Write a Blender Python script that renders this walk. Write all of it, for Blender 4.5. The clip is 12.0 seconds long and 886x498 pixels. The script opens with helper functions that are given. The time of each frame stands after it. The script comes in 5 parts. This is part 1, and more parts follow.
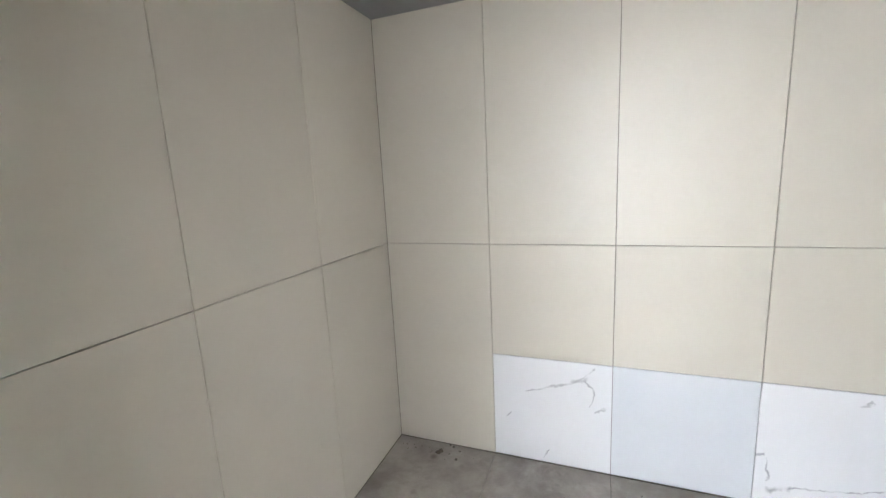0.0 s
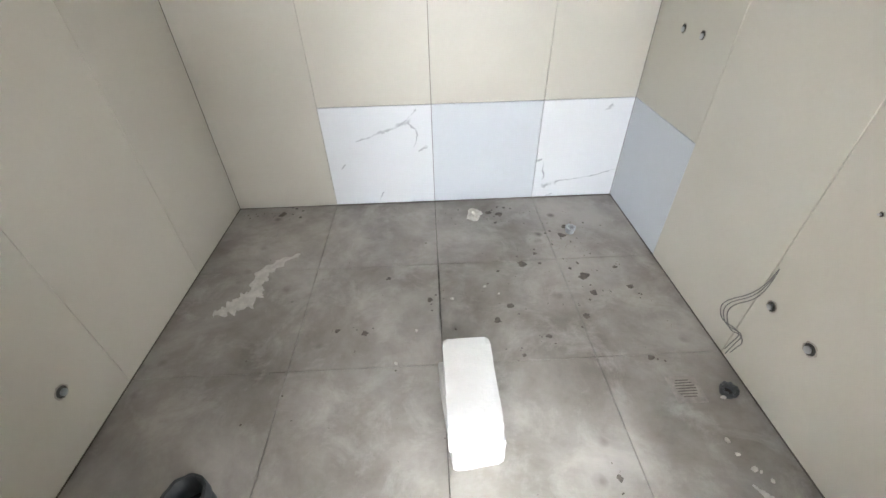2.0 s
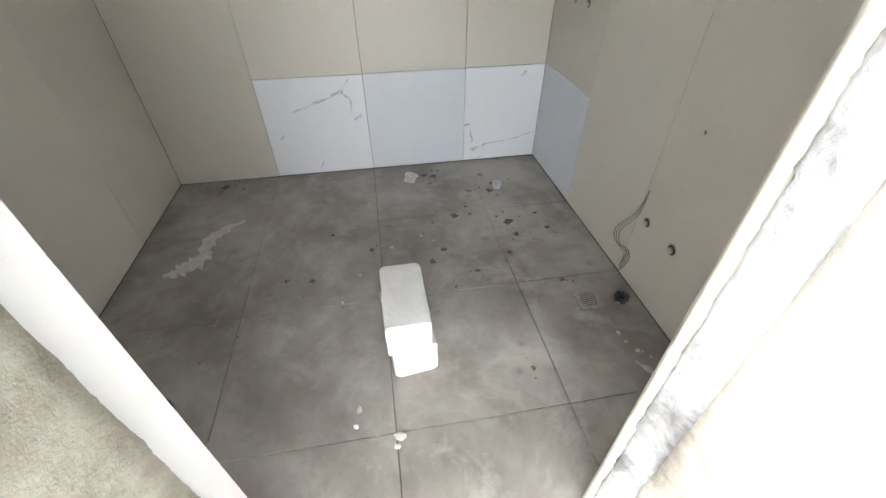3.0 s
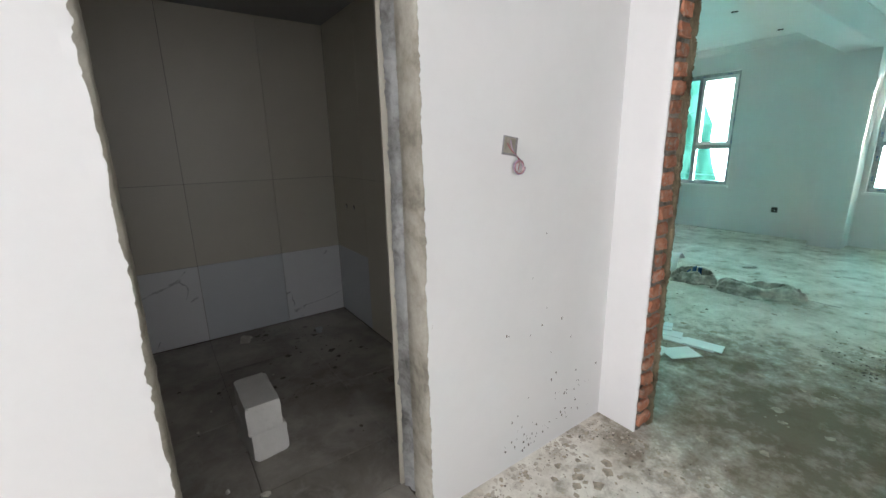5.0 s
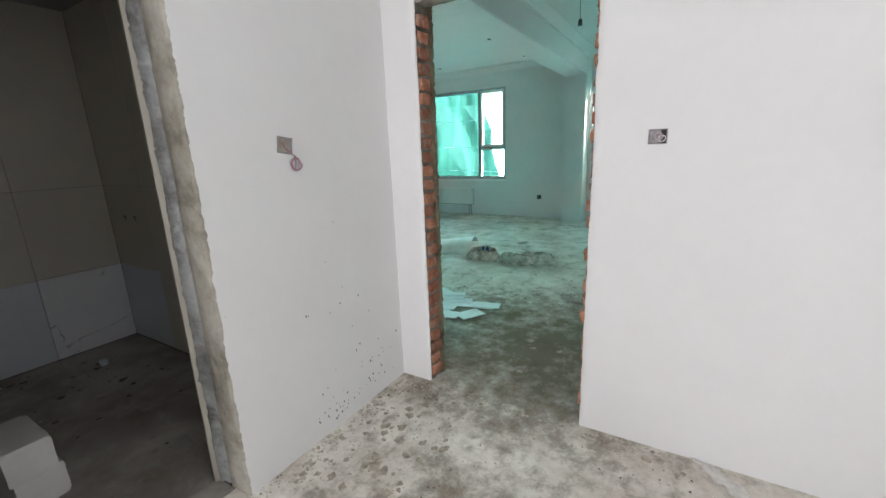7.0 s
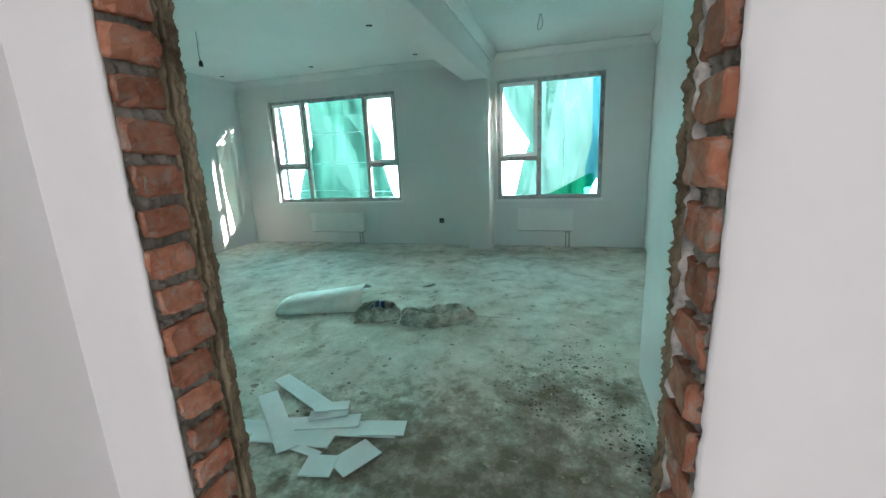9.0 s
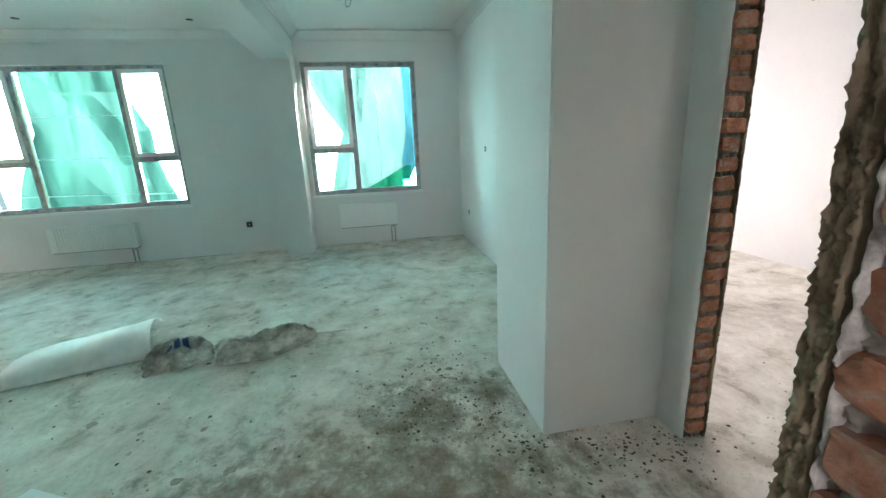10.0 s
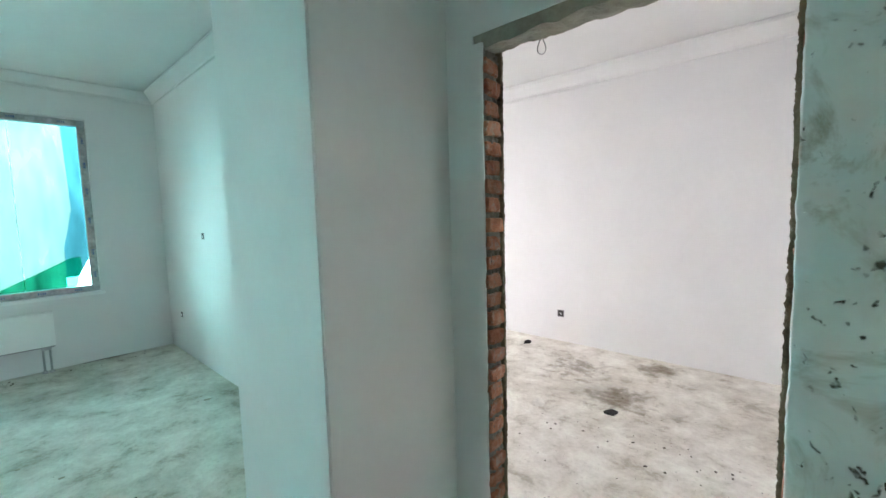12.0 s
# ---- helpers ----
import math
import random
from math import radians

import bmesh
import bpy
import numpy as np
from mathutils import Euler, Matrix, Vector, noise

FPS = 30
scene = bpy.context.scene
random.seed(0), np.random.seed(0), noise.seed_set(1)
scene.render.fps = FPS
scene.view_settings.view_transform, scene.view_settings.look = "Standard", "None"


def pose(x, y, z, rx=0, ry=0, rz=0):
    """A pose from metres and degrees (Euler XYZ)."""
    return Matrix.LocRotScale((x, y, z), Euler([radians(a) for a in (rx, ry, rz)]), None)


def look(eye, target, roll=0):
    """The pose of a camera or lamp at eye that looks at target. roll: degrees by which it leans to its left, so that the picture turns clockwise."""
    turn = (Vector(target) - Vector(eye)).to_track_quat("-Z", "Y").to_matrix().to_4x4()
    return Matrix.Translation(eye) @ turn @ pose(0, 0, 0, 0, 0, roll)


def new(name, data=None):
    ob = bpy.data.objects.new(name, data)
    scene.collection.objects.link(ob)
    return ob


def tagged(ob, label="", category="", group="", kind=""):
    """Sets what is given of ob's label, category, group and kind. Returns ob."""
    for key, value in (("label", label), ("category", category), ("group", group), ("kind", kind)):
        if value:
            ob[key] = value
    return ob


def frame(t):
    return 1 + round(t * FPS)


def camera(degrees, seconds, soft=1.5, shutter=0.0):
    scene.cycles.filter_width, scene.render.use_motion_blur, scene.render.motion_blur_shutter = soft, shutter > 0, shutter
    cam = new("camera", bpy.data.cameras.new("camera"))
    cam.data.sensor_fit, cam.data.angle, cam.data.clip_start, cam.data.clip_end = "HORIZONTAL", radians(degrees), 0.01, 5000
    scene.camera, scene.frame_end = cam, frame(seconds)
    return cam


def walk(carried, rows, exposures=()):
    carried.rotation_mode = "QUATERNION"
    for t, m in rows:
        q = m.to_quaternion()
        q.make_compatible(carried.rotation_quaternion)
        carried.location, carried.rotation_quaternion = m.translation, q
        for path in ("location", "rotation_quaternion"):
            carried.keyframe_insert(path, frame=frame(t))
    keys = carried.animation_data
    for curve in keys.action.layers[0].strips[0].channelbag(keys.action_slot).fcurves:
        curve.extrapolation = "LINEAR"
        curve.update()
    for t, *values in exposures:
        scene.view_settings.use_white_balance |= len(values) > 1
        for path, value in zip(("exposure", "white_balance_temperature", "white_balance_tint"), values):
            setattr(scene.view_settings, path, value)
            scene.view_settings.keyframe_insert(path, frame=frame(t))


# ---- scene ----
cam = camera(94.9, 12.0)
PATH = [
    (0, (-0.003, 0.001, 1.561), (-0.706, 1.841, 1.214), -2.9),
    (0.5, (0.028, -0.043, 1.497), (-0.486, 1.788, 0.879), -3.4),
    (1, (0.036, -0.079, 1.431), (-0.251, 1.7, 0.563), -2.9),
    (1.5, (0.044, -0.119, 1.384), (-0.049, 1.564, 0.308), -2.3),
    (2, (0.07, -0.138, 1.344), (0.112, 1.427, 0.099), -1.5),
    (2.5, (0.117, -0.226, 1.316), (0.256, 1.259, -0.016), -0.8),
    (2.7, (0.146, -0.311, 1.309), (0.331, 1.171, -0.022), -0.4),
    (4.3, (-0.041, -0.988, 1.416), (0.671, 0.778, 0.804), -1.4),
    (4.5, (-0.055, -1.107, 1.411), (0.76, 0.633, 0.856), -0.5),
    (5, (-0.094, -1.412, 1.413), (1.022, 0.178, 0.937), -1.2),
    (5.5, (-0.176, -1.609, 1.427), (1.196, -0.225, 0.975), -2.5),
    (6, (-0.318, -1.717, 1.397), (1.22, -0.529, 0.925), -2.8),
    (6.5, (-0.348, -1.768, 1.392), (1.274, -0.706, 0.9), -2.5),
    (7, (-0.163, -1.744, 1.382), (1.501, -0.741, 0.905), -2.1),
    (7.2, (-0.037, -1.726, 1.398), (1.64, -0.737, 0.939), -2.3),
    (8.8, (1.082, -1.248, 1.435), (2.922, -0.582, 1.021), -2.6),
    (9, (1.189, -1.212, 1.434), (3.058, -0.651, 0.995), -2.6),
    (9.5, (1.398, -1.097, 1.386), (3.333, -0.929, 0.909), -2.3),
    (10, (1.56, -0.976, 1.402), (3.466, -1.31, 0.898), -2.6),
    (10.5, (1.641, -0.977, 1.415), (3.413, -1.778, 0.946), -2.4),
    (11, (1.768, -1.042, 1.403), (3.357, -2.202, 1.045), -2.2),
    (11.5, (1.9, -1.065, 1.446), (3.275, -2.494, 1.191), -1.5),
    (12, (2.033, -1.057, 1.47), (3.378, -2.527, 1.295), -1.5),
]
EXPOSURES = [(0, 8.5, 6150, 10), (1.0, 8.55, 6150, 9), (2.7, 8.45, 6200, 8), (3.3, 6.8, 6300, 8), (4.3, 5.3, 6450, 8), (4.9, 4.95, 6450, 8), (5.4, 4.85, 6450, 8), (7.2, 4.6, 6400, 8), (8.8, 4.4, 6400, 9), (9.5, 4.67, 6700, 18), (10.5, 4.72, 6650, 14), (11.5, 4.72, 6350, 12), (12, 4.85, 6300, 13)]
walk(cam, [(t, look(eye, target, roll)) for t, eye, target, roll in PATH], EXPOSURES)

# ---- world, sun, daylight ----
world = bpy.data.worlds.new("world")
scene.world = world
world.use_nodes = True
wn = world.node_tree.nodes
sky = wn.new("ShaderNodeTexSky")
sky.sky_type, sky.sun_disc = "NISHITA", False
SUN_WAY = Vector((-0.299, 0.957, -0.255)).normalized()
sky.sun_elevation = math.asin(-SUN_WAY.z)
sky.sun_rotation = math.atan2(-SUN_WAY.x, -SUN_WAY.y)
sky.air_density, sky.dust_density = 1.0, 1.5
world.node_tree.links.new(sky.outputs[0], wn["Background"].inputs[0])
wn["Background"].inputs[1].default_value = 0.15

sun = new("sun", bpy.data.lights.new("sun", "SUN"))
sun.data.energy, sun.data.angle, sun.data.color = 2.0, radians(0.5), (1.0, 0.94, 0.85)
sun.matrix_basis = look((20, -40, 15), Vector((20, -40, 15)) + SUN_WAY)


def window_light(name, m, width, height, watts, color):
    lamp = new(name, bpy.data.lights.new(name, "AREA"))
    lamp.data.shape, lamp.data.size, lamp.data.size_y = "RECTANGLE", width, height
    lamp.data.energy, lamp.data.color = watts, color
    lamp.matrix_basis = m
    return lamp


window_light("daylight_hall", look((-0.55, -4.18, 1.65), (-0.55, 0, 1.3)), 3.9, 1.7, 1.5, (0.97, 0.965, 1.0))
# Added fill lamp for the hall walls; its opening is invented.
window_light("fill_hall_side", look((-2.57, -0.68, 1.65), (0, -0.68, 1.3)), 0.6, 1.7, 2.3, (1.0, 0.965, 1.0))
window_light("daylight_bedroom", look((7.62, -3.9, 1.65), (0, -3.9, 1.3)), 0.85, 1.65, 0.105, (0.98, 0.965, 1.0))


# ---- materials ----
def material(name, rough=0.8, metal=0.0, spec=0.5):
    m = bpy.data.materials.new(name)
    m.use_nodes = True
    b = m.node_tree.nodes["Principled BSDF"]
    b.inputs["Roughness"].default_value, b.inputs["Metallic"].default_value = rough, metal
    b.inputs["Specular IOR Level"].default_value = spec
    return m, m.node_tree.nodes, m.node_tree.links, b


def node(nodes, kind, **values):
    n = nodes.new(kind)
    for key, value in values.items():
        n.inputs[key.replace("_", " ")].default_value = value
    return n


def coords(nodes):
    return nodes.new("ShaderNodeTexCoord").outputs["Object"]


def ramp(nodes, links, fac, stops):
    r = nodes.new("ShaderNodeValToRGB")
    e = r.color_ramp.elements
    while len(e) < len(stops):
        e.new(0.5)
    for el, (p, c) in zip(e, stops):
        el.position, el.color = p, (*c, 1)
    links.new(fac, r.inputs[0])
    return r.outputs[0]


def noise_tex(nodes, links, vec, scale, detail=5, rough=0.6, distort=0.0):
    n = node(nodes, "ShaderNodeTexNoise", Scale=scale, Detail=detail, Roughness=rough, Distortion=distort)
    links.new(vec, n.inputs["Vector"])
    return n.outputs["Fac"]


def mix(nodes, links, fac, a, b, mode="MIX"):
    m = nodes.new("ShaderNodeMix")
    m.data_type, m.blend_type = "RGBA", mode
    for value, slot in ((fac, 0), (a, 6), (b, 7)):
        if hasattr(value, "is_linked"):
            links.new(value, m.inputs[slot])
        else:
            m.inputs[slot].default_value = value if slot == 0 else (*value, 1)
    return m.outputs[2]


def bump(nodes, links, b, height, strength=0.3, distance=0.01):
    n = node(nodes, "ShaderNodeBump", Strength=strength, Distance=distance)
    links.new(height, n.inputs["Height"])
    links.new(n.outputs[0], b.inputs["Normal"])
    return n


def plaster(name, color, dirty, fine=0.12):
    """Smooth filled wall with faint trowel marks and a few dirty patches."""
    m, n, l, b = material(name, 0.75, spec=0.3)
    c = coords(n)
    big = noise_tex(n, l, c, 1.3, 4, 0.6, 0.4)
    small = noise_tex(n, l, c, 22, 6, 0.65)
    col = ramp(n, l, big, [(0.3, dirty), (0.62, color)])
    l.new(mix(n, l, 0.25, col, ramp(n, l, small, [(0.35, dirty), (0.6, color)])), b.inputs["Base Color"])
    bump(n, l, b, small, fine, 0.004)
    return m


WALL = plaster("wall_paint", (0.75, 0.745, 0.74), (0.71, 0.705, 0.70))
CEIL = plaster("ceiling_paint", (0.76, 0.76, 0.75), (0.72, 0.72, 0.71))


def concrete(name, light, mid, dark, spots=0.35, dirt=()):
    """Dusty screed: broad stains, streaks, trampled dark dirt and small specks."""
    m, n, l, b = material(name, 0.9, spec=0.25)
    c = coords(n)
    big = noise_tex(n, l, c, 1.1, 6, 0.62, 0.2)
    mid_n = noise_tex(n, l, c, 4.2, 8, 0.68, 0.25)
    fine = noise_tex(n, l, c, 35, 6, 0.7)
    pale = tuple(min(0.8, v * 1.22) for v in light)
    col = ramp(n, l, mid_n, [(0.36, dark), (0.44, mid), (0.525, light), (0.64, pale)])
    col = mix(n, l, 0.8, col, ramp(n, l, big, [(0.34, (0.58, 0.56, 0.52)), (0.46, (0.88, 0.87, 0.85)), (0.56, (1, 1, 1))]), "MULTIPLY")
    col = mix(n, l, 0.2, col, ramp(n, l, fine, [(0.35, dark), (0.55, light)]))
    zone = None
    for x, y, r, most in dirt:
        d = n.new("ShaderNodeVectorMath")
        d.operation = "DISTANCE"
        d.inputs[1].default_value = (x, y, 0)
        l.new(c, d.inputs[0])
        near = n.new("ShaderNodeMapRange")
        near.inputs[1].default_value, near.inputs[2].default_value = 0.0, r
        near.inputs[3].default_value, near.inputs[4].default_value = most, 0.0
        l.new(d.outputs["Value"], near.inputs[0])
        if zone is None:
            zone = near.outputs[0]
        else:
            both = n.new("ShaderNodeMath")
            both.operation = "MAXIMUM"
            l.new(zone, both.inputs[0])
            l.new(near.outputs[0], both.inputs[1])
            zone = both.outputs[0]
    if zone is not None:
        blot = noise_tex(n, l, c, 7.5, 8, 0.7, 0.1)
        s = n.new("ShaderNodeMath")
        s.operation = "MULTIPLY_ADD"
        s.inputs[1].default_value = 0.46
        l.new(zone, s.inputs[0])
        l.new(blot, s.inputs[2])
        col = mix(n, l, ramp(n, l, s.outputs[0], [(0.62, (0, 0, 0)), (0.76, (0.55, 0.55, 0.55)), (0.95, (0.9, 0.9, 0.9))]), col, (0.13, 0.099, 0.061))
    v = node(n, "ShaderNodeTexVoronoi", Scale=17.0)
    l.new(c, v.inputs["Vector"])
    gate = noise_tex(n, l, c, 2.1, 4, 0.6)
    speck = n.new("ShaderNodeMath")
    speck.operation = "MULTIPLY"
    l.new(ramp(n, l, v.outputs["Distance"], [(0.10, (1, 1, 1)), (0.22, (0, 0, 0))]), speck.inputs[0])
    l.new(ramp(n, l, gate, [(0.50, (0, 0, 0)), (0.62, (1, 1, 1))]), speck.inputs[1])
    k = n.new("ShaderNodeMath")
    k.operation = "MULTIPLY"
    l.new(speck.outputs[0], k.inputs[0])
    k.inputs[1].default_value = spots
    l.new(mix(n, l, k.outputs[0], col, tuple(v * 0.35 for v in dark)), b.inputs["Base Color"])
    h = n.new("ShaderNodeMath")
    h.operation = "ADD"
    l.new(mid_n, h.inputs[0])
    l.new(fine, h.inputs[1])
    bump(n, l, b, h.outputs[0], 0.5, 0.012)
    return m


SCREED = concrete("screed", (0.68, 0.645, 0.585), (0.59, 0.555, 0.49), (0.37, 0.335, 0.275), 0.18,
                  [(2.40, -1.0, 1.5, 1.15), (3.45, -1.15, 0.6, 0.9), (2.8, -0.5, 1.1, 0.9), (2.0, -0.95, 0.6, 1.0), (0.95, -1.05, 1.0, 0.5), (0.80, -0.75, 0.45, 0.55), (0.55, -1.2, 0.5, 0.7), (1.55, -1.5, 0.45, 0.6),
                   (3.03, -5.0, 0.3, 0.9), (3.1, -4.2, 0.35, 0.9), (3.6, -4.6, 0.5, 0.6), (1.62, -0.5, 0.2, 0.8), (3.6, -1.55, 0.35, 0.8)])
CEMENT = concrete("cement_render", (0.37, 0.35, 0.30), (0.29, 0.27, 0.225), (0.17, 0.155, 0.125), 0.2)
MORTAR = concrete("mortar", (0.24, 0.22, 0.19), (0.15, 0.135, 0.112), (0.055, 0.046, 0.036), 0.4)


def tile(name, light, dark, rough, cloud=1.6, per=0.06, spec=0.5):
    m, n, l, b = material(name, rough, spec=spec)
    c = coords(n)
    f = noise_tex(n, l, c, cloud, 5, 0.6, 0.3)
    g = noise_tex(n, l, c, 60, 4, 0.6)
    col = mix(n, l, 0.2, ramp(n, l, f, [(0.3, dark), (0.65, light)]), ramp(n, l, g, [(0.3, dark), (0.7, light)]))
    info = n.new("ShaderNodeObjectInfo")
    v = n.new("ShaderNodeMapRange")
    v.inputs[3].default_value, v.inputs[4].default_value = 1 - per, 1 + per
    l.new(info.outputs["Random"], v.inputs[0])
    hsv = n.new("ShaderNodeHueSaturation")
    l.new(v.outputs[0], hsv.inputs["Value"])
    l.new(col, hsv.inputs["Color"])
    l.new(hsv.outputs[0], b.inputs["Base Color"])
    rr = n.new("ShaderNodeMapRange")
    rr.inputs[3].default_value, rr.inputs[4].default_value = rough - 0.06, rough + 0.1
    l.new(f, rr.inputs[0])
    l.new(rr.outputs[0], b.inputs["Roughness"])
    return m, n, l, b, hsv


BEIGE = tile("beige_tile", (0.52, 0.495, 0.425), (0.485, 0.46, 0.39), 0.40, per=0.03, spec=0.4)[0]
GREYT = tile("pale_grey_tile", (0.55, 0.575, 0.60), (0.52, 0.545, 0.57), 0.34, per=0.0)[0]


def marble(name, veins):
    """White tile printed with broken grey veins: each (u0, v0, u1, v1, half width) in metres from the tile's centre."""
    m, n, l, b, hsv = tile(name, (0.68, 0.69, 0.705), (0.65, 0.66, 0.675), 0.2, per=0.0)
    c = coords(n)

    def math_node(op, a, b=None, clamp=False):
        k = n.new("ShaderNodeMath")
        k.operation, k.use_clamp = op, clamp
        for slot, value in enumerate((a, b)):
            if value is None:
                continue
            if hasattr(value, "is_linked"):
                l.new(value, k.inputs[slot])
            else:
                k.inputs[slot].default_value = value
        return k.outputs[0]

    wob = node(n, "ShaderNodeTexNoise", Scale=7.0, Detail=4.0, Roughness=0.6)
    l.new(c, wob.inputs["Vector"])
    warp = n.new("ShaderNodeVectorMath")
    warp.operation = "MULTIPLY_ADD"
    warp.inputs[1].default_value = (0.10, 0.10, 0.10)
    l.new(wob.outputs["Color"], warp.inputs[0])
    l.new(c, warp.inputs[2])
    pos = n.new("ShaderNodeSeparateXYZ")
    l.new(warp.outputs[0], pos.inputs[0])
    total = None
    for u0, v0, u1, v1, half in veins:
        du, dv = u1 - u0, v1 - v0
        pu, pv = math_node("SUBTRACT", pos.outputs[0], u0 + 0.05), math_node("SUBTRACT", pos.outputs[2], v0 + 0.05)
        h = math_node("ADD", math_node("MULTIPLY", pu, du / (du * du + dv * dv)), math_node("MULTIPLY", pv, dv / (du * du + dv * dv)))
        h = math_node("MINIMUM", math_node("MAXIMUM", h, 0.0), 1.0)
        qu, qv = math_node("SUBTRACT", pu, math_node("MULTIPLY", h, du)), math_node("SUBTRACT", pv, math_node("MULTIPLY", h, dv))
        d = math_node("SQRT", math_node("ADD", math_node("MULTIPLY", qu, qu), math_node("MULTIPLY", qv, qv)))
        line = math_node("SUBTRACT", 1.0, math_node("DIVIDE", d, half), True)
        total = line if total is None else math_node("MAXIMUM", total, line)
    broken = ramp(n, l, noise_tex(n, l, c, 19, 4, 0.6), [(0.36, (0.15, 0.15, 0.15)), (0.6, (1, 1, 1))])
    k = mix(n, l, 1.0, ramp(n, l, total, [(0.0, (0, 0, 0)), (0.75, (0.85, 0.85, 0.85))]), broken, "MULTIPLY")
    l.new(mix(n, l, k, hsv.outputs[0], (0.27, 0.28, 0.30)), b.inputs["Base Color"])
    return m


MARBLE = marble("white_marble_tile", [(-0.13, 0.10, 0.02, 0.15, 0.006), (0.02, 0.15, 0.15, 0.20, 0.009), (0.12, 0.195, 0.17, 0.205, 0.016), (0.15, 0.21, 0.21, 0.28, 0.006), (0.17, 0.20, 0.22, 0.13, 0.006), (0.22, 0.13, 0.20, 0.07, 0.005), (0.25, 0.03, 0.285, 0.07, 0.008), (-0.03, -0.28, 0.0, -0.23, 0.005), (-0.24, -0.05, -0.21, -0.03, 0.005)])
MARBLE_LOW = marble("white_marble_tile", [(-0.21, -0.06, -0.20, -0.18, 0.006), (-0.19, -0.22, -0.10, -0.205, 0.014), (-0.10, -0.205, 0.05, -0.17, 0.006), (0.05, -0.17, 0.27, -0.13, 0.006), (-0.26, -0.05, -0.22, -0.04, 0.007), (0.10, 0.24, 0.13, 0.26, 0.006), (-0.17, -0.28, -0.12, -0.27, 0.005)])


def dusty_tile():
    """Grey-brown floor tile under dust, footprints of cement and wet dark spots."""
    m, n, l, b = material("floor_tile", 0.45)
    c = n.new("ShaderNodeNewGeometry").outputs["Position"]
    f = noise_tex(n, l, c, 1.7, 7, 0.65, 0.25)
    s = noise_tex(n, l, c, 5, 7, 0.7, 0.5)
    col = ramp(n, l, f, [(0.34, (0.175, 0.155, 0.135)), (0.48, (0.275, 0.255, 0.225)), (0.62, (0.40, 0.375, 0.34))])
    dust = ramp(n, l, s, [(0.50, (0, 0, 0)), (0.68, (0.5, 0.5, 0.5))])
    col = mix(n, l, dust, col, (0.50, 0.475, 0.43))
    v = node(n, "ShaderNodeTexVoronoi", Scale=8.0)
    v.inputs["Randomness"].default_value = 1.0
    l.new(c, v.inputs["Vector"])
    spot = ramp(n, l, v.outputs["Distance"], [(0.08, (1, 1, 1)), (0.24, (0, 0, 0))])
    gate = ramp(n, l, noise_tex(n, l, c, 1.9, 4, 0.7), [(0.52, (0, 0, 0)), (0.62, (0.85, 0.85, 0.85))])
    col = mix(n, l, mix(n, l, 1.0, spot, gate, "MULTIPLY"), col, (0.075, 0.062, 0.052))
    l.new(col, b.inputs["Base Color"])
    rr = n.new("ShaderNodeMapRange")
    rr.inputs[3].default_value, rr.inputs[4].default_value = 0.28, 0.75
    l.new(s, rr.inputs[0])
    l.new(rr.outputs[0], b.inputs["Roughness"])
    bump(n, l, b, s, 0.08, 0.003)
    return m


FLOOR_TILE = dusty_tile()


def brick_mat():
    m, n, l, b = material("brick_clay", 0.9, spec=0.25)
    c = n.new("ShaderNodeNewGeometry").outputs["Position"]
    f = noise_tex(n, l, c, 14, 6, 0.65, 0.4)
    g = noise_tex(n, l, c, 90, 5, 0.7)
    col = ramp(n, l, f, [(0.28, (0.22, 0.09, 0.055)), (0.5, (0.39, 0.165, 0.098)), (0.7, (0.47, 0.25, 0.17))])
    smear = ramp(n, l, noise_tex(n, l, c, 26, 5, 0.7, 0.8), [(0.51, (0, 0, 0)), (0.66, (0.75, 0.75, 0.75))])
    col = mix(n, l, smear, col, (0.36, 0.32, 0.275))
    info = n.new("ShaderNodeObjectInfo")
    v = n.new("ShaderNodeMapRange")
    v.inputs[3].default_value, v.inputs[4].default_value = 0.7, 1.2
    l.new(info.outputs["Random"], v.inputs[0])
    hsv = n.new("ShaderNodeHueSaturation")
    l.new(v.outputs[0], hsv.inputs["Value"])
    l.new(col, hsv.inputs["Color"])
    l.new(hsv.outputs[0], b.inputs["Base Color"])
    h = n.new("ShaderNodeMath")
    h.operation = "ADD"
    l.new(f, h.inputs[0])
    l.new(g, h.inputs[1])
    bump(n, l, b, h.outputs[0], 0.5, 0.005)
    return m


BRICK = brick_mat()


def plain(name, color, rough=0.5, metal=0.0, var=0.12, scale=12, bumpy=0.0, spec=0.5):
    m, n, l, b = material(name, rough, metal, spec)
    c = coords(n)
    f = noise_tex(n, l, c, scale, 5, 0.65)
    l.new(ramp(n, l, f, [(0.3, tuple(v * (1 - var) for v in color)), (0.7, tuple(min(1, v * (1 + var)) for v in color))]), b.inputs["Base Color"])
    if bumpy:
        bump(n, l, b, noise_tex(n, l, c, scale * 5, 6, 0.7), bumpy, 0.006)
    return m


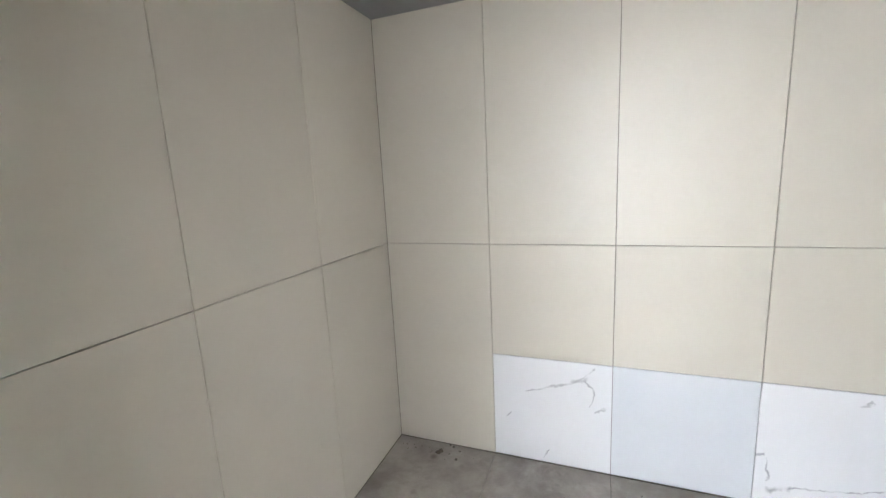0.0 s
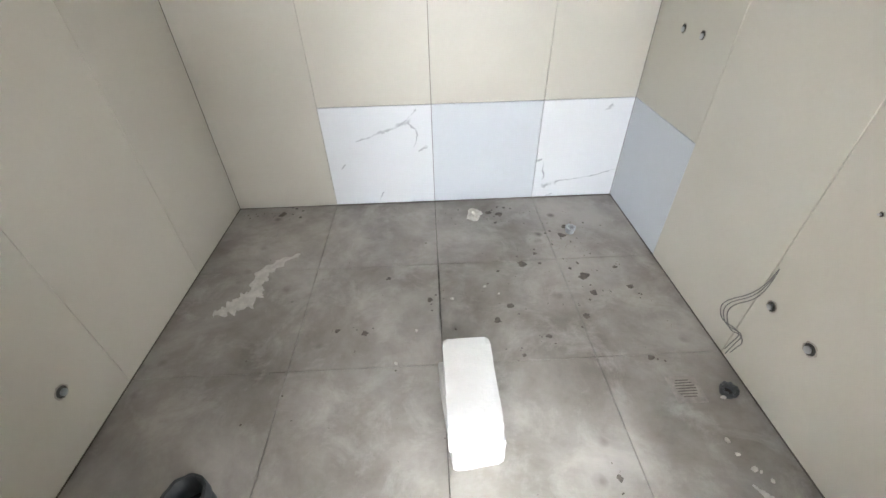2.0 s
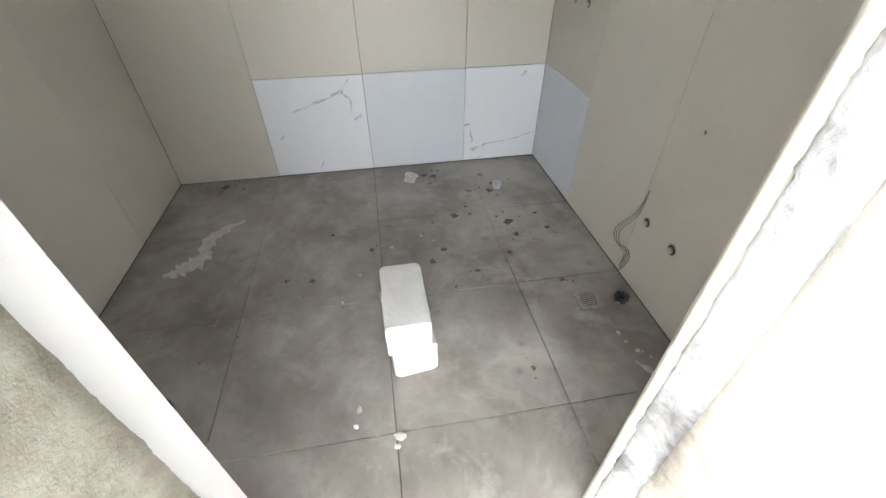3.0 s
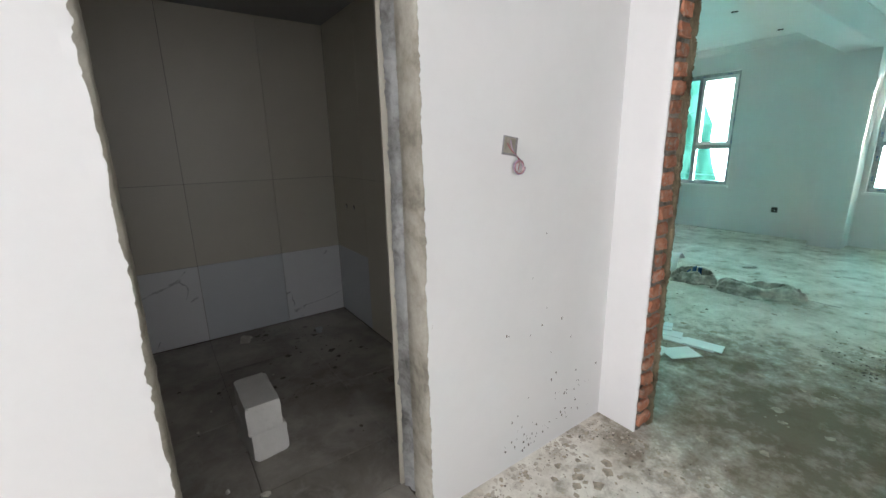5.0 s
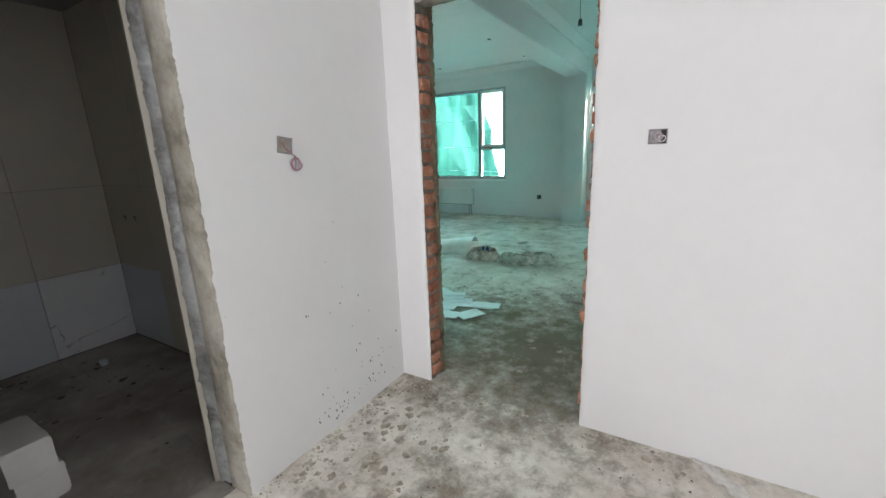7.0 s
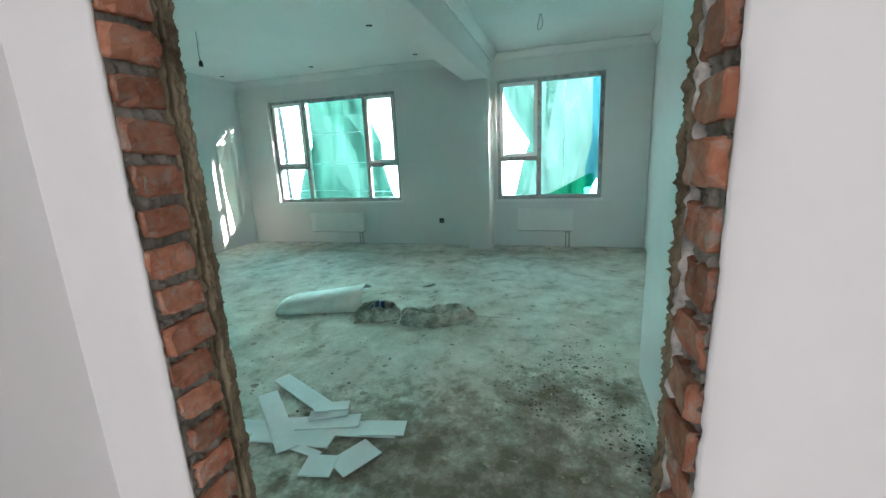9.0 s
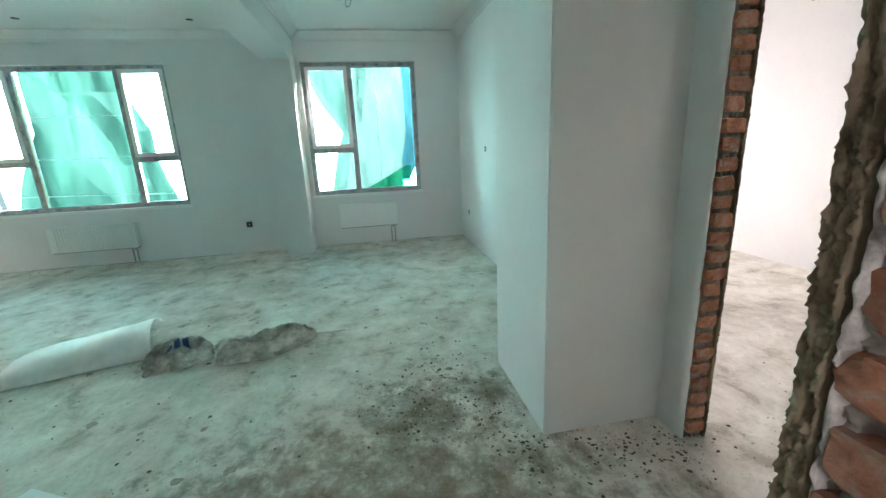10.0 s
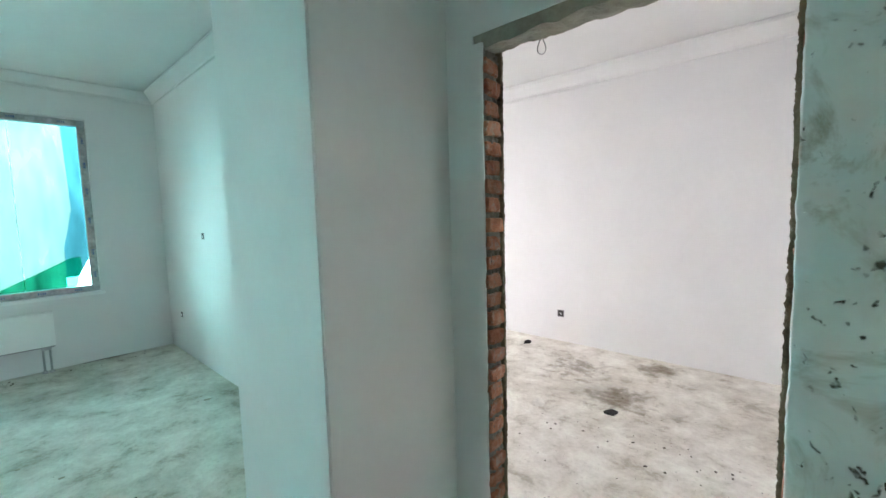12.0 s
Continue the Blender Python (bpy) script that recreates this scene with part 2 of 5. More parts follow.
GROUT = plain("dark_grout", (0.12, 0.105, 0.09), 0.95, var=0.4, scale=9)
BACKING = plain("tile_adhesive", (0.33, 0.30, 0.26), 0.95)
SLAB = plain("grey_slab", (0.27, 0.27, 0.27), 0.9, var=0.06, scale=2, bumpy=0.2)
PVC = plain("white_pvc", (0.78, 0.79, 0.80), 0.35, var=0.03)
FILM = plain("grey_protective_film", (0.36, 0.38, 0.39), 0.4, var=0.4, scale=14)
BLUE = plain("blue_print", (0.05, 0.13, 0.30), 0.5)
ENAMEL = plain("white_enamel", (0.80, 0.81, 0.80), 0.35, var=0.02)
STEEL = plain("dull_steel", (0.45, 0.45, 0.46), 0.4, 0.9)
BLACK = plain("black_plastic", (0.02, 0.02, 0.022), 0.45)
# Flat dark tone for the shade inside holes, and for dark scraps.
DARK = plain("hole_shade_and_scrap", (0.03, 0.027, 0.024), 0.95)
GREYPIPE = plain("grey_pvc_pipe", (0.065, 0.071, 0.074), 0.4)
PALEPIPE = plain("pale_pvc_pipe", (0.42, 0.45, 0.46), 0.4)
RED = plain("red_cable", (0.30, 0.10, 0.10), 0.5)
VIOLET = plain("violet_cable", (0.33, 0.25, 0.34), 0.5)
WHITEC = plain("white_cable", (0.7, 0.7, 0.72), 0.5)
BLOCK = plain("aerated_block", (0.60, 0.59, 0.565), 0.95, var=0.06, scale=9, bumpy=0.5, spec=0.2)
BOARD = plain("white_board", (0.74, 0.77, 0.78), 0.55, var=0.04, scale=4)
SHEET = plain("dusty_white_sheet", (0.80, 0.79, 0.76), 0.6, var=0.12, scale=5, bumpy=0.1)
# Strong mottling in the sack colour stands in for shade in the folds.
SACK = plain("woven_sack", (0.46, 0.435, 0.385), 0.8, var=0.62, scale=9, bumpy=0.3)
FOAM = plain("plaster_lump", (0.58, 0.555, 0.50), 0.95, var=0.2, scale=20, bumpy=0.5)
DIRT = plain("dirt_crumb", (0.10, 0.084, 0.066), 0.95, var=0.5, scale=30)
CHIP = plain("plaster_chip", (0.46, 0.42, 0.36), 0.95, var=0.3, scale=30)

MUD = concrete("olive_plaster", (0.21, 0.178, 0.118), (0.145, 0.118, 0.076), (0.05, 0.038, 0.024), 0.3)
ADHESIVE = concrete("adhesive_smear", (0.42, 0.43, 0.43), (0.28, 0.28, 0.275), (0.13, 0.125, 0.12), 0.3)
CHALK = plain("chalky_white_smear", (0.58, 0.56, 0.525), 0.95, var=0.2, scale=25)
BOXGREY = plain("box_grey_and_shade", (0.26, 0.25, 0.26), 0.6, var=0.3, scale=40)
MUDDY = plain("dried_mud", (0.35, 0.305, 0.24), 0.95, var=0.5, scale=25)
PINKC = plain("pink_cable", (0.50, 0.36, 0.37), 0.5)
DARKWIRE = plain("dark_cable", (0.16, 0.15, 0.145), 0.6)
CABLEGREY = plain("grey_cable", (0.30, 0.31, 0.31), 0.5)

WETMUD = plain("dried_mud", (0.11, 0.095, 0.08), 0.8, var=0.5, scale=25)
CREAM = concrete("raw_plaster", (0.50, 0.46, 0.36), (0.45, 0.41, 0.31), (0.36, 0.32, 0.23), 0.1)
STAIN = plain("damp_stain", (0.19, 0.165, 0.115), 0.45, var=0.3, scale=14)
DUSTY = plain("dusty_metal", (0.33, 0.30, 0.27), 0.7, 0.2, var=0.2, scale=40)
SEAM = plain("white_filler", (0.50, 0.485, 0.45), 0.95, var=0.55, scale=22, bumpy=0.5)


def pitted():
    """Poor plaster with pits, scrapes and brown smears."""
    m, n, l, b = material("pitted_plaster", 0.8, spec=0.3)
    c = coords(n)
    col = ramp(n, l, noise_tex(n, l, c, 3, 5, 0.6), [(0.3, (0.55, 0.55, 0.53)), (0.65, (0.70, 0.70, 0.69))])
    v = node(n, "ShaderNodeTexVoronoi", Scale=30.0)
    mp = node(n, "ShaderNodeMapping", Scale=(1, 1, 0.7))
    w = node(n, "ShaderNodeTexNoise", Scale=18.0, Detail=3.0)
    l.new(c, w.inputs["Vector"])
    l.new(mix(n, l, 0.12, c, w.outputs["Color"]), mp.inputs["Vector"])
    l.new(mp.outputs[0], v.inputs["Vector"])
    pit = ramp(n, l, v.outputs["Distance"], [(0.10, (1, 1, 1)), (0.26, (0, 0, 0))])
    gate = ramp(n, l, noise_tex(n, l, c, 7, 4, 0.6), [(0.46, (0, 0, 0)), (0.52, (1, 1, 1))])
    k = mix(n, l, 1.0, pit, gate, "MULTIPLY")
    stain = ramp(n, l, noise_tex(n, l, c, 4.2, 5, 0.65, 1.0), [(0.52, (0, 0, 0)), (0.66, (0.75, 0.75, 0.75))])
    col = mix(n, l, stain, col, (0.30, 0.25, 0.18))
    l.new(mix(n, l, k, col, (0.09, 0.075, 0.06)), b.inputs["Base Color"])
    inv = n.new("ShaderNodeMath")
    inv.operation = "SUBTRACT"
    inv.inputs[0].default_value = 1.0
    l.new(k, inv.inputs[1])
    bump(n, l, b, inv.outputs[0], 0.8, 0.008)
    return m


PITTED = pitted()


# Backdrop glow that also lights the room, dimmed low down to spare the ceiling.
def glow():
    m = bpy.data.materials.new("backdrop_glow")
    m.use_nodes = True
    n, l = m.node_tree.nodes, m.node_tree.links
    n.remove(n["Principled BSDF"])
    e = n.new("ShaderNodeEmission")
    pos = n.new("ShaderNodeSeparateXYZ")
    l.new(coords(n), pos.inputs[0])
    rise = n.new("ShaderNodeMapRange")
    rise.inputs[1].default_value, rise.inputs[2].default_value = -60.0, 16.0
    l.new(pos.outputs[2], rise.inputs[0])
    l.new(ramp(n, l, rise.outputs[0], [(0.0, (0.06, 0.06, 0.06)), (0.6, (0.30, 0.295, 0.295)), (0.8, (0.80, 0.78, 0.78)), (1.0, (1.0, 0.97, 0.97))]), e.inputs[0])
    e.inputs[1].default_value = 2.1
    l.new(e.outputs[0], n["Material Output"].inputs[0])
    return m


GLOW = glow()


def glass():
    m = bpy.data.materials.new("teal_tinted_glass")
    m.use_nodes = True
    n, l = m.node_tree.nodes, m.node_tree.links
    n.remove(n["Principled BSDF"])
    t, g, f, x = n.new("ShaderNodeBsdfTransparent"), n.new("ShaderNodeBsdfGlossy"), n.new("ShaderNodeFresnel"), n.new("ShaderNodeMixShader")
    # Teal tint in the glass imitates the green light that the netting casts.
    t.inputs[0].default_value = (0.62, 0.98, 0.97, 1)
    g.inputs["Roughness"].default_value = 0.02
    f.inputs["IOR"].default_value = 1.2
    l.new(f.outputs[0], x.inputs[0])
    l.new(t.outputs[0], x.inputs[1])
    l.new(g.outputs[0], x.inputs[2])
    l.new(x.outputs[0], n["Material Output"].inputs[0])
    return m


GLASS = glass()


def netting(name, tint, cloth, solid_share=0.12, slant=0.5):
    """Fine scaffold mesh: part see-through, part lit through the threads, with the shade of slanting folds put into its
    tint.
    """
    m = bpy.data.materials.new(name)
    m.use_nodes = True
    n, l = m.node_tree.nodes, m.node_tree.links
    n.remove(n["Principled BSDF"])
    c = coords(n)
    turn = node(n, "ShaderNodeMapping", Scale=(1, 2.6, 0.55), Rotation=(slant, 0, 0))
    l.new(c, turn.inputs["Vector"])
    f = noise_tex(n, l, turn.outputs[0], 1.25, 3, 0.5, 0.9)
    g = noise_tex(n, l, turn.outputs[0], 5.5, 3, 0.5, 0.3)
    t, d, x = n.new("ShaderNodeBsdfTransparent"), n.new("ShaderNodeBsdfTranslucent"), n.new("ShaderNodeMixShader")
    wide = ramp(n, l, f, [(0.36, tuple(v * 0.55 for v in tint)), (0.46, tuple(v * 0.88 for v in tint)), (0.60, tuple(v * 1.05 for v in tint)), (0.66, tuple(v * 1.35 for v in tint))])
    l.new(mix(n, l, 0.55, wide, ramp(n, l, g, [(0.36, (0.62, 0.72, 0.70)), (0.60, (1, 1, 1))]), "MULTIPLY"), t.inputs[0])
    d.inputs[0].default_value = (*cloth, 1)
    x.inputs[0].default_value = solid_share
    l.new(t.outputs[0], x.inputs[1])
    l.new(d.outputs[0], x.inputs[2])
    l.new(x.outputs[0], n["Material Output"].inputs[0])
    return m


NET = netting("green_netting", (0.0195, 0.0245, 0.0212), (0.03, 0.09, 0.075))
NET_PALE = netting("pale_netting", (0.0300, 0.0268, 0.0252), (0.05, 0.10, 0.09), slant=0.1)
NET_BLUE = netting("blue_netting", (0.0070, 0.0150, 0.0195), (0.02, 0.07, 0.085), slant=0.1)
NET_DEEP = netting("deep_green_netting", (0.05, 0.60, 0.36), (0.0, 0.07, 0.04))
NET_FOLD = netting("folded_netting", (0.80, 0.93, 0.90), (0.01, 0.05, 0.04), 0.05)
PALE_STRIP = netting("pale_strips", (0.020, 0.0115, 0.0128), (0.08, 0.08, 0.085), 0.1, 0.05)

# ---- mesh helpers ----
def link_mesh(name, bm, mat, parent=None, smooth=False):
    me = bpy.data.meshes.new(name)
    bm.normal_update()
    bm.to_mesh(me)
    bm.free()
    for mm in (mat if isinstance(mat, (list, tuple)) else [mat]):
        me.materials.append(mm)
    if smooth:
        for p in me.polygons:
            p.use_smooth = True
    ob = new(name, me)
    if parent:
        ob.parent = parent
    return ob


def part(name, bm, mat, parent, label="", smooth=False):
    ob = link_mesh(name, bm, mat, parent, smooth)
    return tagged(ob, label) if label else ob


def add_box(bm, x0, y0, z0, x1, y1, z1, bevel=0.0):
    r = bmesh.ops.create_cube(bm, size=1, matrix=Matrix.Translation(((x0 + x1) / 2, (y0 + y1) / 2, (z0 + z1) / 2)) @ Matrix.Diagonal((abs(x1 - x0), abs(y1 - y0), abs(z1 - z0), 1)))
    if bevel:
        ed = list({e for v in r["verts"] for e in v.link_edges})
        bmesh.ops.bevel(bm, geom=ed, offset=bevel, segments=2, affect="EDGES")
    return r


def box_mesh(*boxes, bevel=0.0):
    bm = bmesh.new()
    for b in boxes:
        add_box(bm, *b, bevel=bevel)
    return bm


def structure(name, bm, mat, label, category="wall"):
    return tagged(link_mesh(name, bm, mat), label, category, kind="structure")


def tube(name, points, radius, mat, parent=None, cyclic=False):
    cu = bpy.data.curves.new(name, "CURVE")
    cu.dimensions, cu.bevel_depth, cu.bevel_resolution, cu.resolution_u = "3D", radius, 2, 6
    sp = cu.splines.new("NURBS")
    sp.points.add(len(points) - 1)
    for p, q in zip(sp.points, points):
        p.co = (*q, 1)
    sp.use_endpoint_u, sp.use_cyclic_u, sp.order_u = not cyclic, cyclic, 3
    tmp = bpy.data.objects.new(name, cu)
    scene.collection.objects.link(tmp)
    dg = bpy.context.evaluated_depsgraph_get()
    me = bpy.data.meshes.new_from_object(tmp.evaluated_get(dg))
    bpy.data.objects.remove(tmp)
    bpy.data.curves.remove(cu)
    me.materials.clear()
    me.materials.append(mat)
    for p in me.polygons:
        p.use_smooth = True
    ob = new(name, me)
    if parent:
        ob.parent = parent
    return ob


def group_at(name, label, category, at=(0, 0, 0), group=""):
    e = new(name)
    e.matrix_basis = pose(*at)
    e.empty_display_size = 0.1
    return tagged(e, label, category, group)


# ---- plan ----
BX0, BX1, BY1, BZ = -1.115, 1.185, 2.03, 2.385      # bathroom
HY, BY0 = -0.295, -0.075                                         # hall face of the bathroom wall
DX0, DX1, DTOP = -0.162, 0.608, 2.12                # bathroom doorway
WX0, WX1 = 1.703, 1.850                             # brick partition
DY0, DY1 = -1.375, -0.512                           # its doorway
LX1, LY0, LY1, CZ = 7.65, -2.37, 4.50, 2.89         # living room
OX1 = LX1 + 0.15                                    # outer face of its window wall
PY0, PY1 = -2.445, -2.325                           # partition to the bedroom
PX0, PX1 = 2.075, 2.964                             # its doorway
HX0, HY0 = -2.60, -4.20                             # hall beyond the camera
RY0 = -5.25                                         # far wall of the bedroom
W1 = (1.43, 3.87)
W2 = (-1.76, -0.215)
WZ = (0.72, 2.525)

# ---- large structure ----
def solid(*boxes, bevel=0.0):
    """Wall boxes, those that stand on the floor taken down to the slab."""
    return box_mesh(*[(a, b, -0.15 if c == 0 else c, d, e, f) for a, b, c, d, e, f in boxes], bevel=bevel)


TB = 0.012
structure("ground", box_mesh((-6, -9, -0.30, 9, 8, -0.15)), SLAB, "grey concrete slab under the whole flat", "slab")


def floor_sheet(name, x0, y0, x1, y1, mat, label, step=0.06, lift=0.004):
    """A screed with a gently uneven surface."""
    bm = bmesh.new()
    nx, ny = max(2, round((x1 - x0) / step)), max(2, round((y1 - y0) / step))
    top = []
    for j in range(ny + 1):
        for i in range(nx + 1):
            x, y = x0 + (x1 - x0) * i / nx, y0 + (y1 - y0) * j / ny
            edge = min(i, nx - i, j, ny - j) > 0
            z = lift * noise.fractal((x * 1.6, y * 1.6, 3.1), 0.8, 2.1, 4) if edge else 0
            top.append(bm.verts.new((x, y, z)))
    for j in range(ny):
        for i in range(nx):
            a = j * (nx + 1) + i
            bm.faces.new((top[a], top[a + 1], top[a + nx + 2], top[a + nx + 1]))
    add_box(bm, x0, y0, -0.15, x1, y1, -0.03)
    return structure(name, bm, mat, label, "floor")


floor_sheet("floor_hall", HX0, HY0, WX0, HY, SCREED, "dusty uneven grey screed floor with dark dirt stains")
floor_sheet("floor_doorway", WX0, DY0 - 0.05, WX1, DY1 + 0.05, SCREED, "dusty grey screed in the brick doorway", 0.03)
floor_sheet("floor_living", WX1, LY0, LX1, LY1, SCREED, "pale grey screed floor with trampled dark dirt")
floor_sheet("floor_bedroom", WX1, RY0, LX1, LY0, SCREED, "pale dusty screed floor of the bedroom")
structure("floor_bath_bed", box_mesh((BX0 - TB, HY + 0.001, -0.149, BX1 + TB, BY1 + TB, -0.012)), GROUT, "dark joints between the bathroom floor tiles", "floor")

structure("ceiling_living", box_mesh((WX1, LY0 - 0.02, CZ, LX1 + 0.1, LY1 + 0.1, CZ + 0.1)), CEIL, "smooth white plastered ceiling of the living room", "ceiling")
structure("ceiling_bedroom", box_mesh((WX1, RY0 - 0.1, CZ, LX1 + 0.1, LY0 - 0.02, CZ + 0.1)), CEIL, "smooth white plastered ceiling of the bedroom", "ceiling")
structure("ceiling_hall", box_mesh((HX0 - 0.1, HY0 - 0.1, CZ, WX1, HY, CZ + 0.1)), CEIL, "white plastered hall ceiling", "ceiling")
structure("ceiling_bath", box_mesh((BX0 - 0.1, BY0, BZ, BX1 + 0.1, BY1 + 0.1, BZ + 0.1)), SLAB, "unfinished grey concrete bathroom ceiling", "ceiling")

# bathroom shell behind the tiles
structure("wall_bath_north", solid((BX0 - 0.15, BY1 + TB, 0, BX1 + 0.15, BY1 + 0.15, CZ)), GROUT, "adhesive bed behind the back wall tiles")
structure("wall_bath_west", solid((BX0 - 0.15, HY, 0, BX0 - TB, BY1 + TB, CZ)), GROUT, "adhesive bed behind the tiles")
structure("wall_bath_east", solid((BX1 + TB, BY0, 0, WX0, BY1 + TB, CZ)), GROUT, "adhesive bed behind the tiles")

# wall between bathroom and hall: the doorway ends are rendered separately
G = 0.035
structure("wall_bath_south", solid((HX0, HY, 0, DX0 - G, BY0, CZ), (DX1 + G, HY, 0, WX0, BY0, CZ), (DX0 - G, HY, DTOP + G, DX1 + G, BY0, CZ)), WALL, "smooth white plastered hall wall with a rough doorway")

# Unseen walls and ceiling added to keep sun and sky out of the hall.
structure("wall_sun_block", solid((HX0 - 0.15, HY0 - 1.5, 0, WX1, HY0 - 1.35, 4.5), (HX0 - 1.2, HY0 - 1.35, 0, HX0 - 1.05, BY0, 4.5), (HX0 - 1.05, HY0 - 1.5, 0, HX0 - 0.15, HY0 - 1.35, 4.5), (HX0 - 1.2, BY0, 0, HX0 - 0.15, BY0 + 0.15, 4.5), (WX1 - 0.15, HY0 - 1.35, 0, WX1, HY0 - 0.15, 4.5)), WALL, "unseen white wall added to block the sun from the hall")
structure("ceiling_sky_block", box_mesh((HX0 - 1.2, HY0 - 1.5, CZ + 0.11, WX1, HY0 - 0.16, CZ + 0.21), (HX0 - 1.2, HY0 - 0.16, CZ + 0.11, HX0 - 0.16, BY0 + 0.15, CZ + 0.21)), CEIL, "unseen white ceiling added to block sky light from the hall", "ceiling")
# hall walls out of view
structure("wall_hall_west", solid((HX0 - 0.15, HY0 - 0.15, 0, HX0, -1.0, CZ), (HX0 - 0.15, -0.36, 0, HX0, BY0, CZ), (HX0 - 0.15, -1.0, 0, HX0, -0.36, 0.75), (HX0 - 0.15, -1.0, 2.5, HX0, -0.36, CZ)), WALL, "plain white hall wall")
structure("wall_hall_south", solid((HX0, HY0 - 0.15, 0, -2.52, HY0, CZ), (1.45, HY0 - 0.15, 0, WX0, HY0, CZ), (-2.52, HY0 - 0.15, 0, 1.45, HY0, 0.75), (-2.52, HY0 - 0.15, 2.5, 1.45, HY0, CZ)), WALL, "plain white hall wall with a window")

# brick partition with the doorway to the living room
J = 0.05
wall_brick = structure("wall_partition", solid((WX0, HY0 - 0.15, 0, WX1, DY0 - J, CZ), (WX0, DY1 + J, 0, WX1, LY1 + 0.15, CZ), (WX0, DY0 - J, DTOP + 0.03, WX1, DY1 + J, CZ)), WALL, "white plastered brick partition with a raw doorway")
part("raw_plaster", box_mesh((WX1, PY1, 0, WX1 + 0.004, DY0 - J, CZ - 0.003)), CREAM, wall_brick, "bare cream-coloured plaster coat")
# partition between living room and bedroom
wall_bed = structure("wall_bedroom", solid((PX1 + J, PY0, 0, 3.146, PY1, CZ), (PX0 - J, PY0, 2.13, PX1 + J, PY1, CZ), (3.87, PY0, 0, LX1, LY0, CZ)), WALL, "white plastered brick partition with a raw doorway")
stub = structure("wall_bedroom_stub", solid((WX1, PY0, 0, PX0 - J, PY1, CZ)), PITTED, "pitted and smeared plaster beside a raw doorway")
structure("column_corner", solid((3.146, PY0, 0, 3.87, -1.712, CZ), bevel=0.006), WALL, "white plastered corner column", "column")
structure("column_window", solid((7.30, -0.155, 0, LX1 + 0.02, 0.20, CZ), bevel=0.006), WALL, "white plastered column between two windows", "column")
structure("beam", box_mesh((WX1, -0.155, 2.50, 7.30, 0.20, CZ), bevel=0.006), WALL, "white plastered ceiling beam", "beam")
structure("wall_north", solid((WX1, LY1, 0, LX1 + 0.3, LY1 + 0.15, CZ)), WALL, "white plastered living room wall")
structure("wall_east", solid(
    (LX1, W1[1], 0, OX1, LY1, CZ), (LX1, W2[1], 0, OX1, W1[0], CZ), (LX1, PY0, 0, OX1, W2[0], CZ),
    (LX1, W1[0], 0, OX1, W1[1], WZ[0]), (LX1, W2[0], 0, OX1, W2[1], WZ[0]),
    (LX1, W1[0], WZ[1], OX1, W1[1], CZ), (LX1, W2[0], WZ[1], OX1, W2[1], CZ)), WALL, "white plastered outer wall with two window openings")
structure("wall_bedroom_east", solid((LX1, -3.45, 0, LX1 + 0.3, PY0, CZ), (LX1, RY0, 0, LX1 + 0.3, -4.35, CZ), (LX1, -4.35, 0, LX1 + 0.3, -3.45, 0.8), (LX1, -4.35, 2.5, LX1 + 0.3, -3.45, CZ)), WALL, "plain white bedroom wall with a window")
structure("wall_bedroom_south", solid((WX1, RY0 - 0.15, 0, LX1 + 0.3, RY0, CZ)), WALL, "smooth white plastered bedroom wall")


def cornice(name, a, b, inward, size=0.105):
    """A coved and stepped moulding along the ceiling from a to b."""
    prof = [(0, 0), (0, -size), (0.018, -size), (0.022, -size * 0.82), (0.045, -size * 0.62), (0.072, -size * 0.36), (0.092, -size * 0.2), (0.096, -0.014), (0.105, -0.012), (0.105, 0)]
    bm = bmesh.new()
    va, vb, n = Vector(a), Vector(b), Vector(inward)
    ring = []
    for p in (va, vb):
        ring.append([bm.verts.new(p + n * u + Vector((0, 0, v - 0.003))) for u, v in prof])
    k = len(prof)
    for i in range(k):
        bm.faces.new((ring[0][i], ring[0][(i + 1) % k], ring[1][(i + 1) % k], ring[1][i]))
    bm.faces.new(ring[0][::-1])
    bm.faces.new(ring[1])
    bmesh.ops.recalc_face_normals(bm, faces=bm.faces)
    return structure(name, bm, CEIL, "white coved plaster ceiling moulding", "cornice")


cornice("trim_1", (LX1, LY1, CZ), (LX1, 0.2, CZ), (-1, 0, 0))
cornice("trim_2", (LX1, -0.155, CZ), (LX1, LY0, CZ), (-1, 0, 0))
cornice("trim_3", (WX1, LY1, CZ), (LX1, LY1, CZ), (0, -1, 0))
cornice("trim_4", (3.87, LY0, CZ), (LX1, LY0, CZ), (0, 1, 0))
cornice("trim_5", (WX1, -0.155, CZ), (LX1, -0.155, CZ), (0, -1, 0))
cornice("trim_6", (WX1, 0.2, CZ), (LX1, 0.2, CZ), (0, 1, 0))
cornice("trim_7", (WX1, RY0, CZ), (LX1, RY0, CZ), (0, 1, 0), 0.15)

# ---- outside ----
# Added glowing panel in place of the outdoors.
structure("backdrop", box_mesh((70, -160, -60, 70.2, 160, 45)), GLOW, "glowing panel standing in for the bright outdoors beyond the windows", "backdrop")


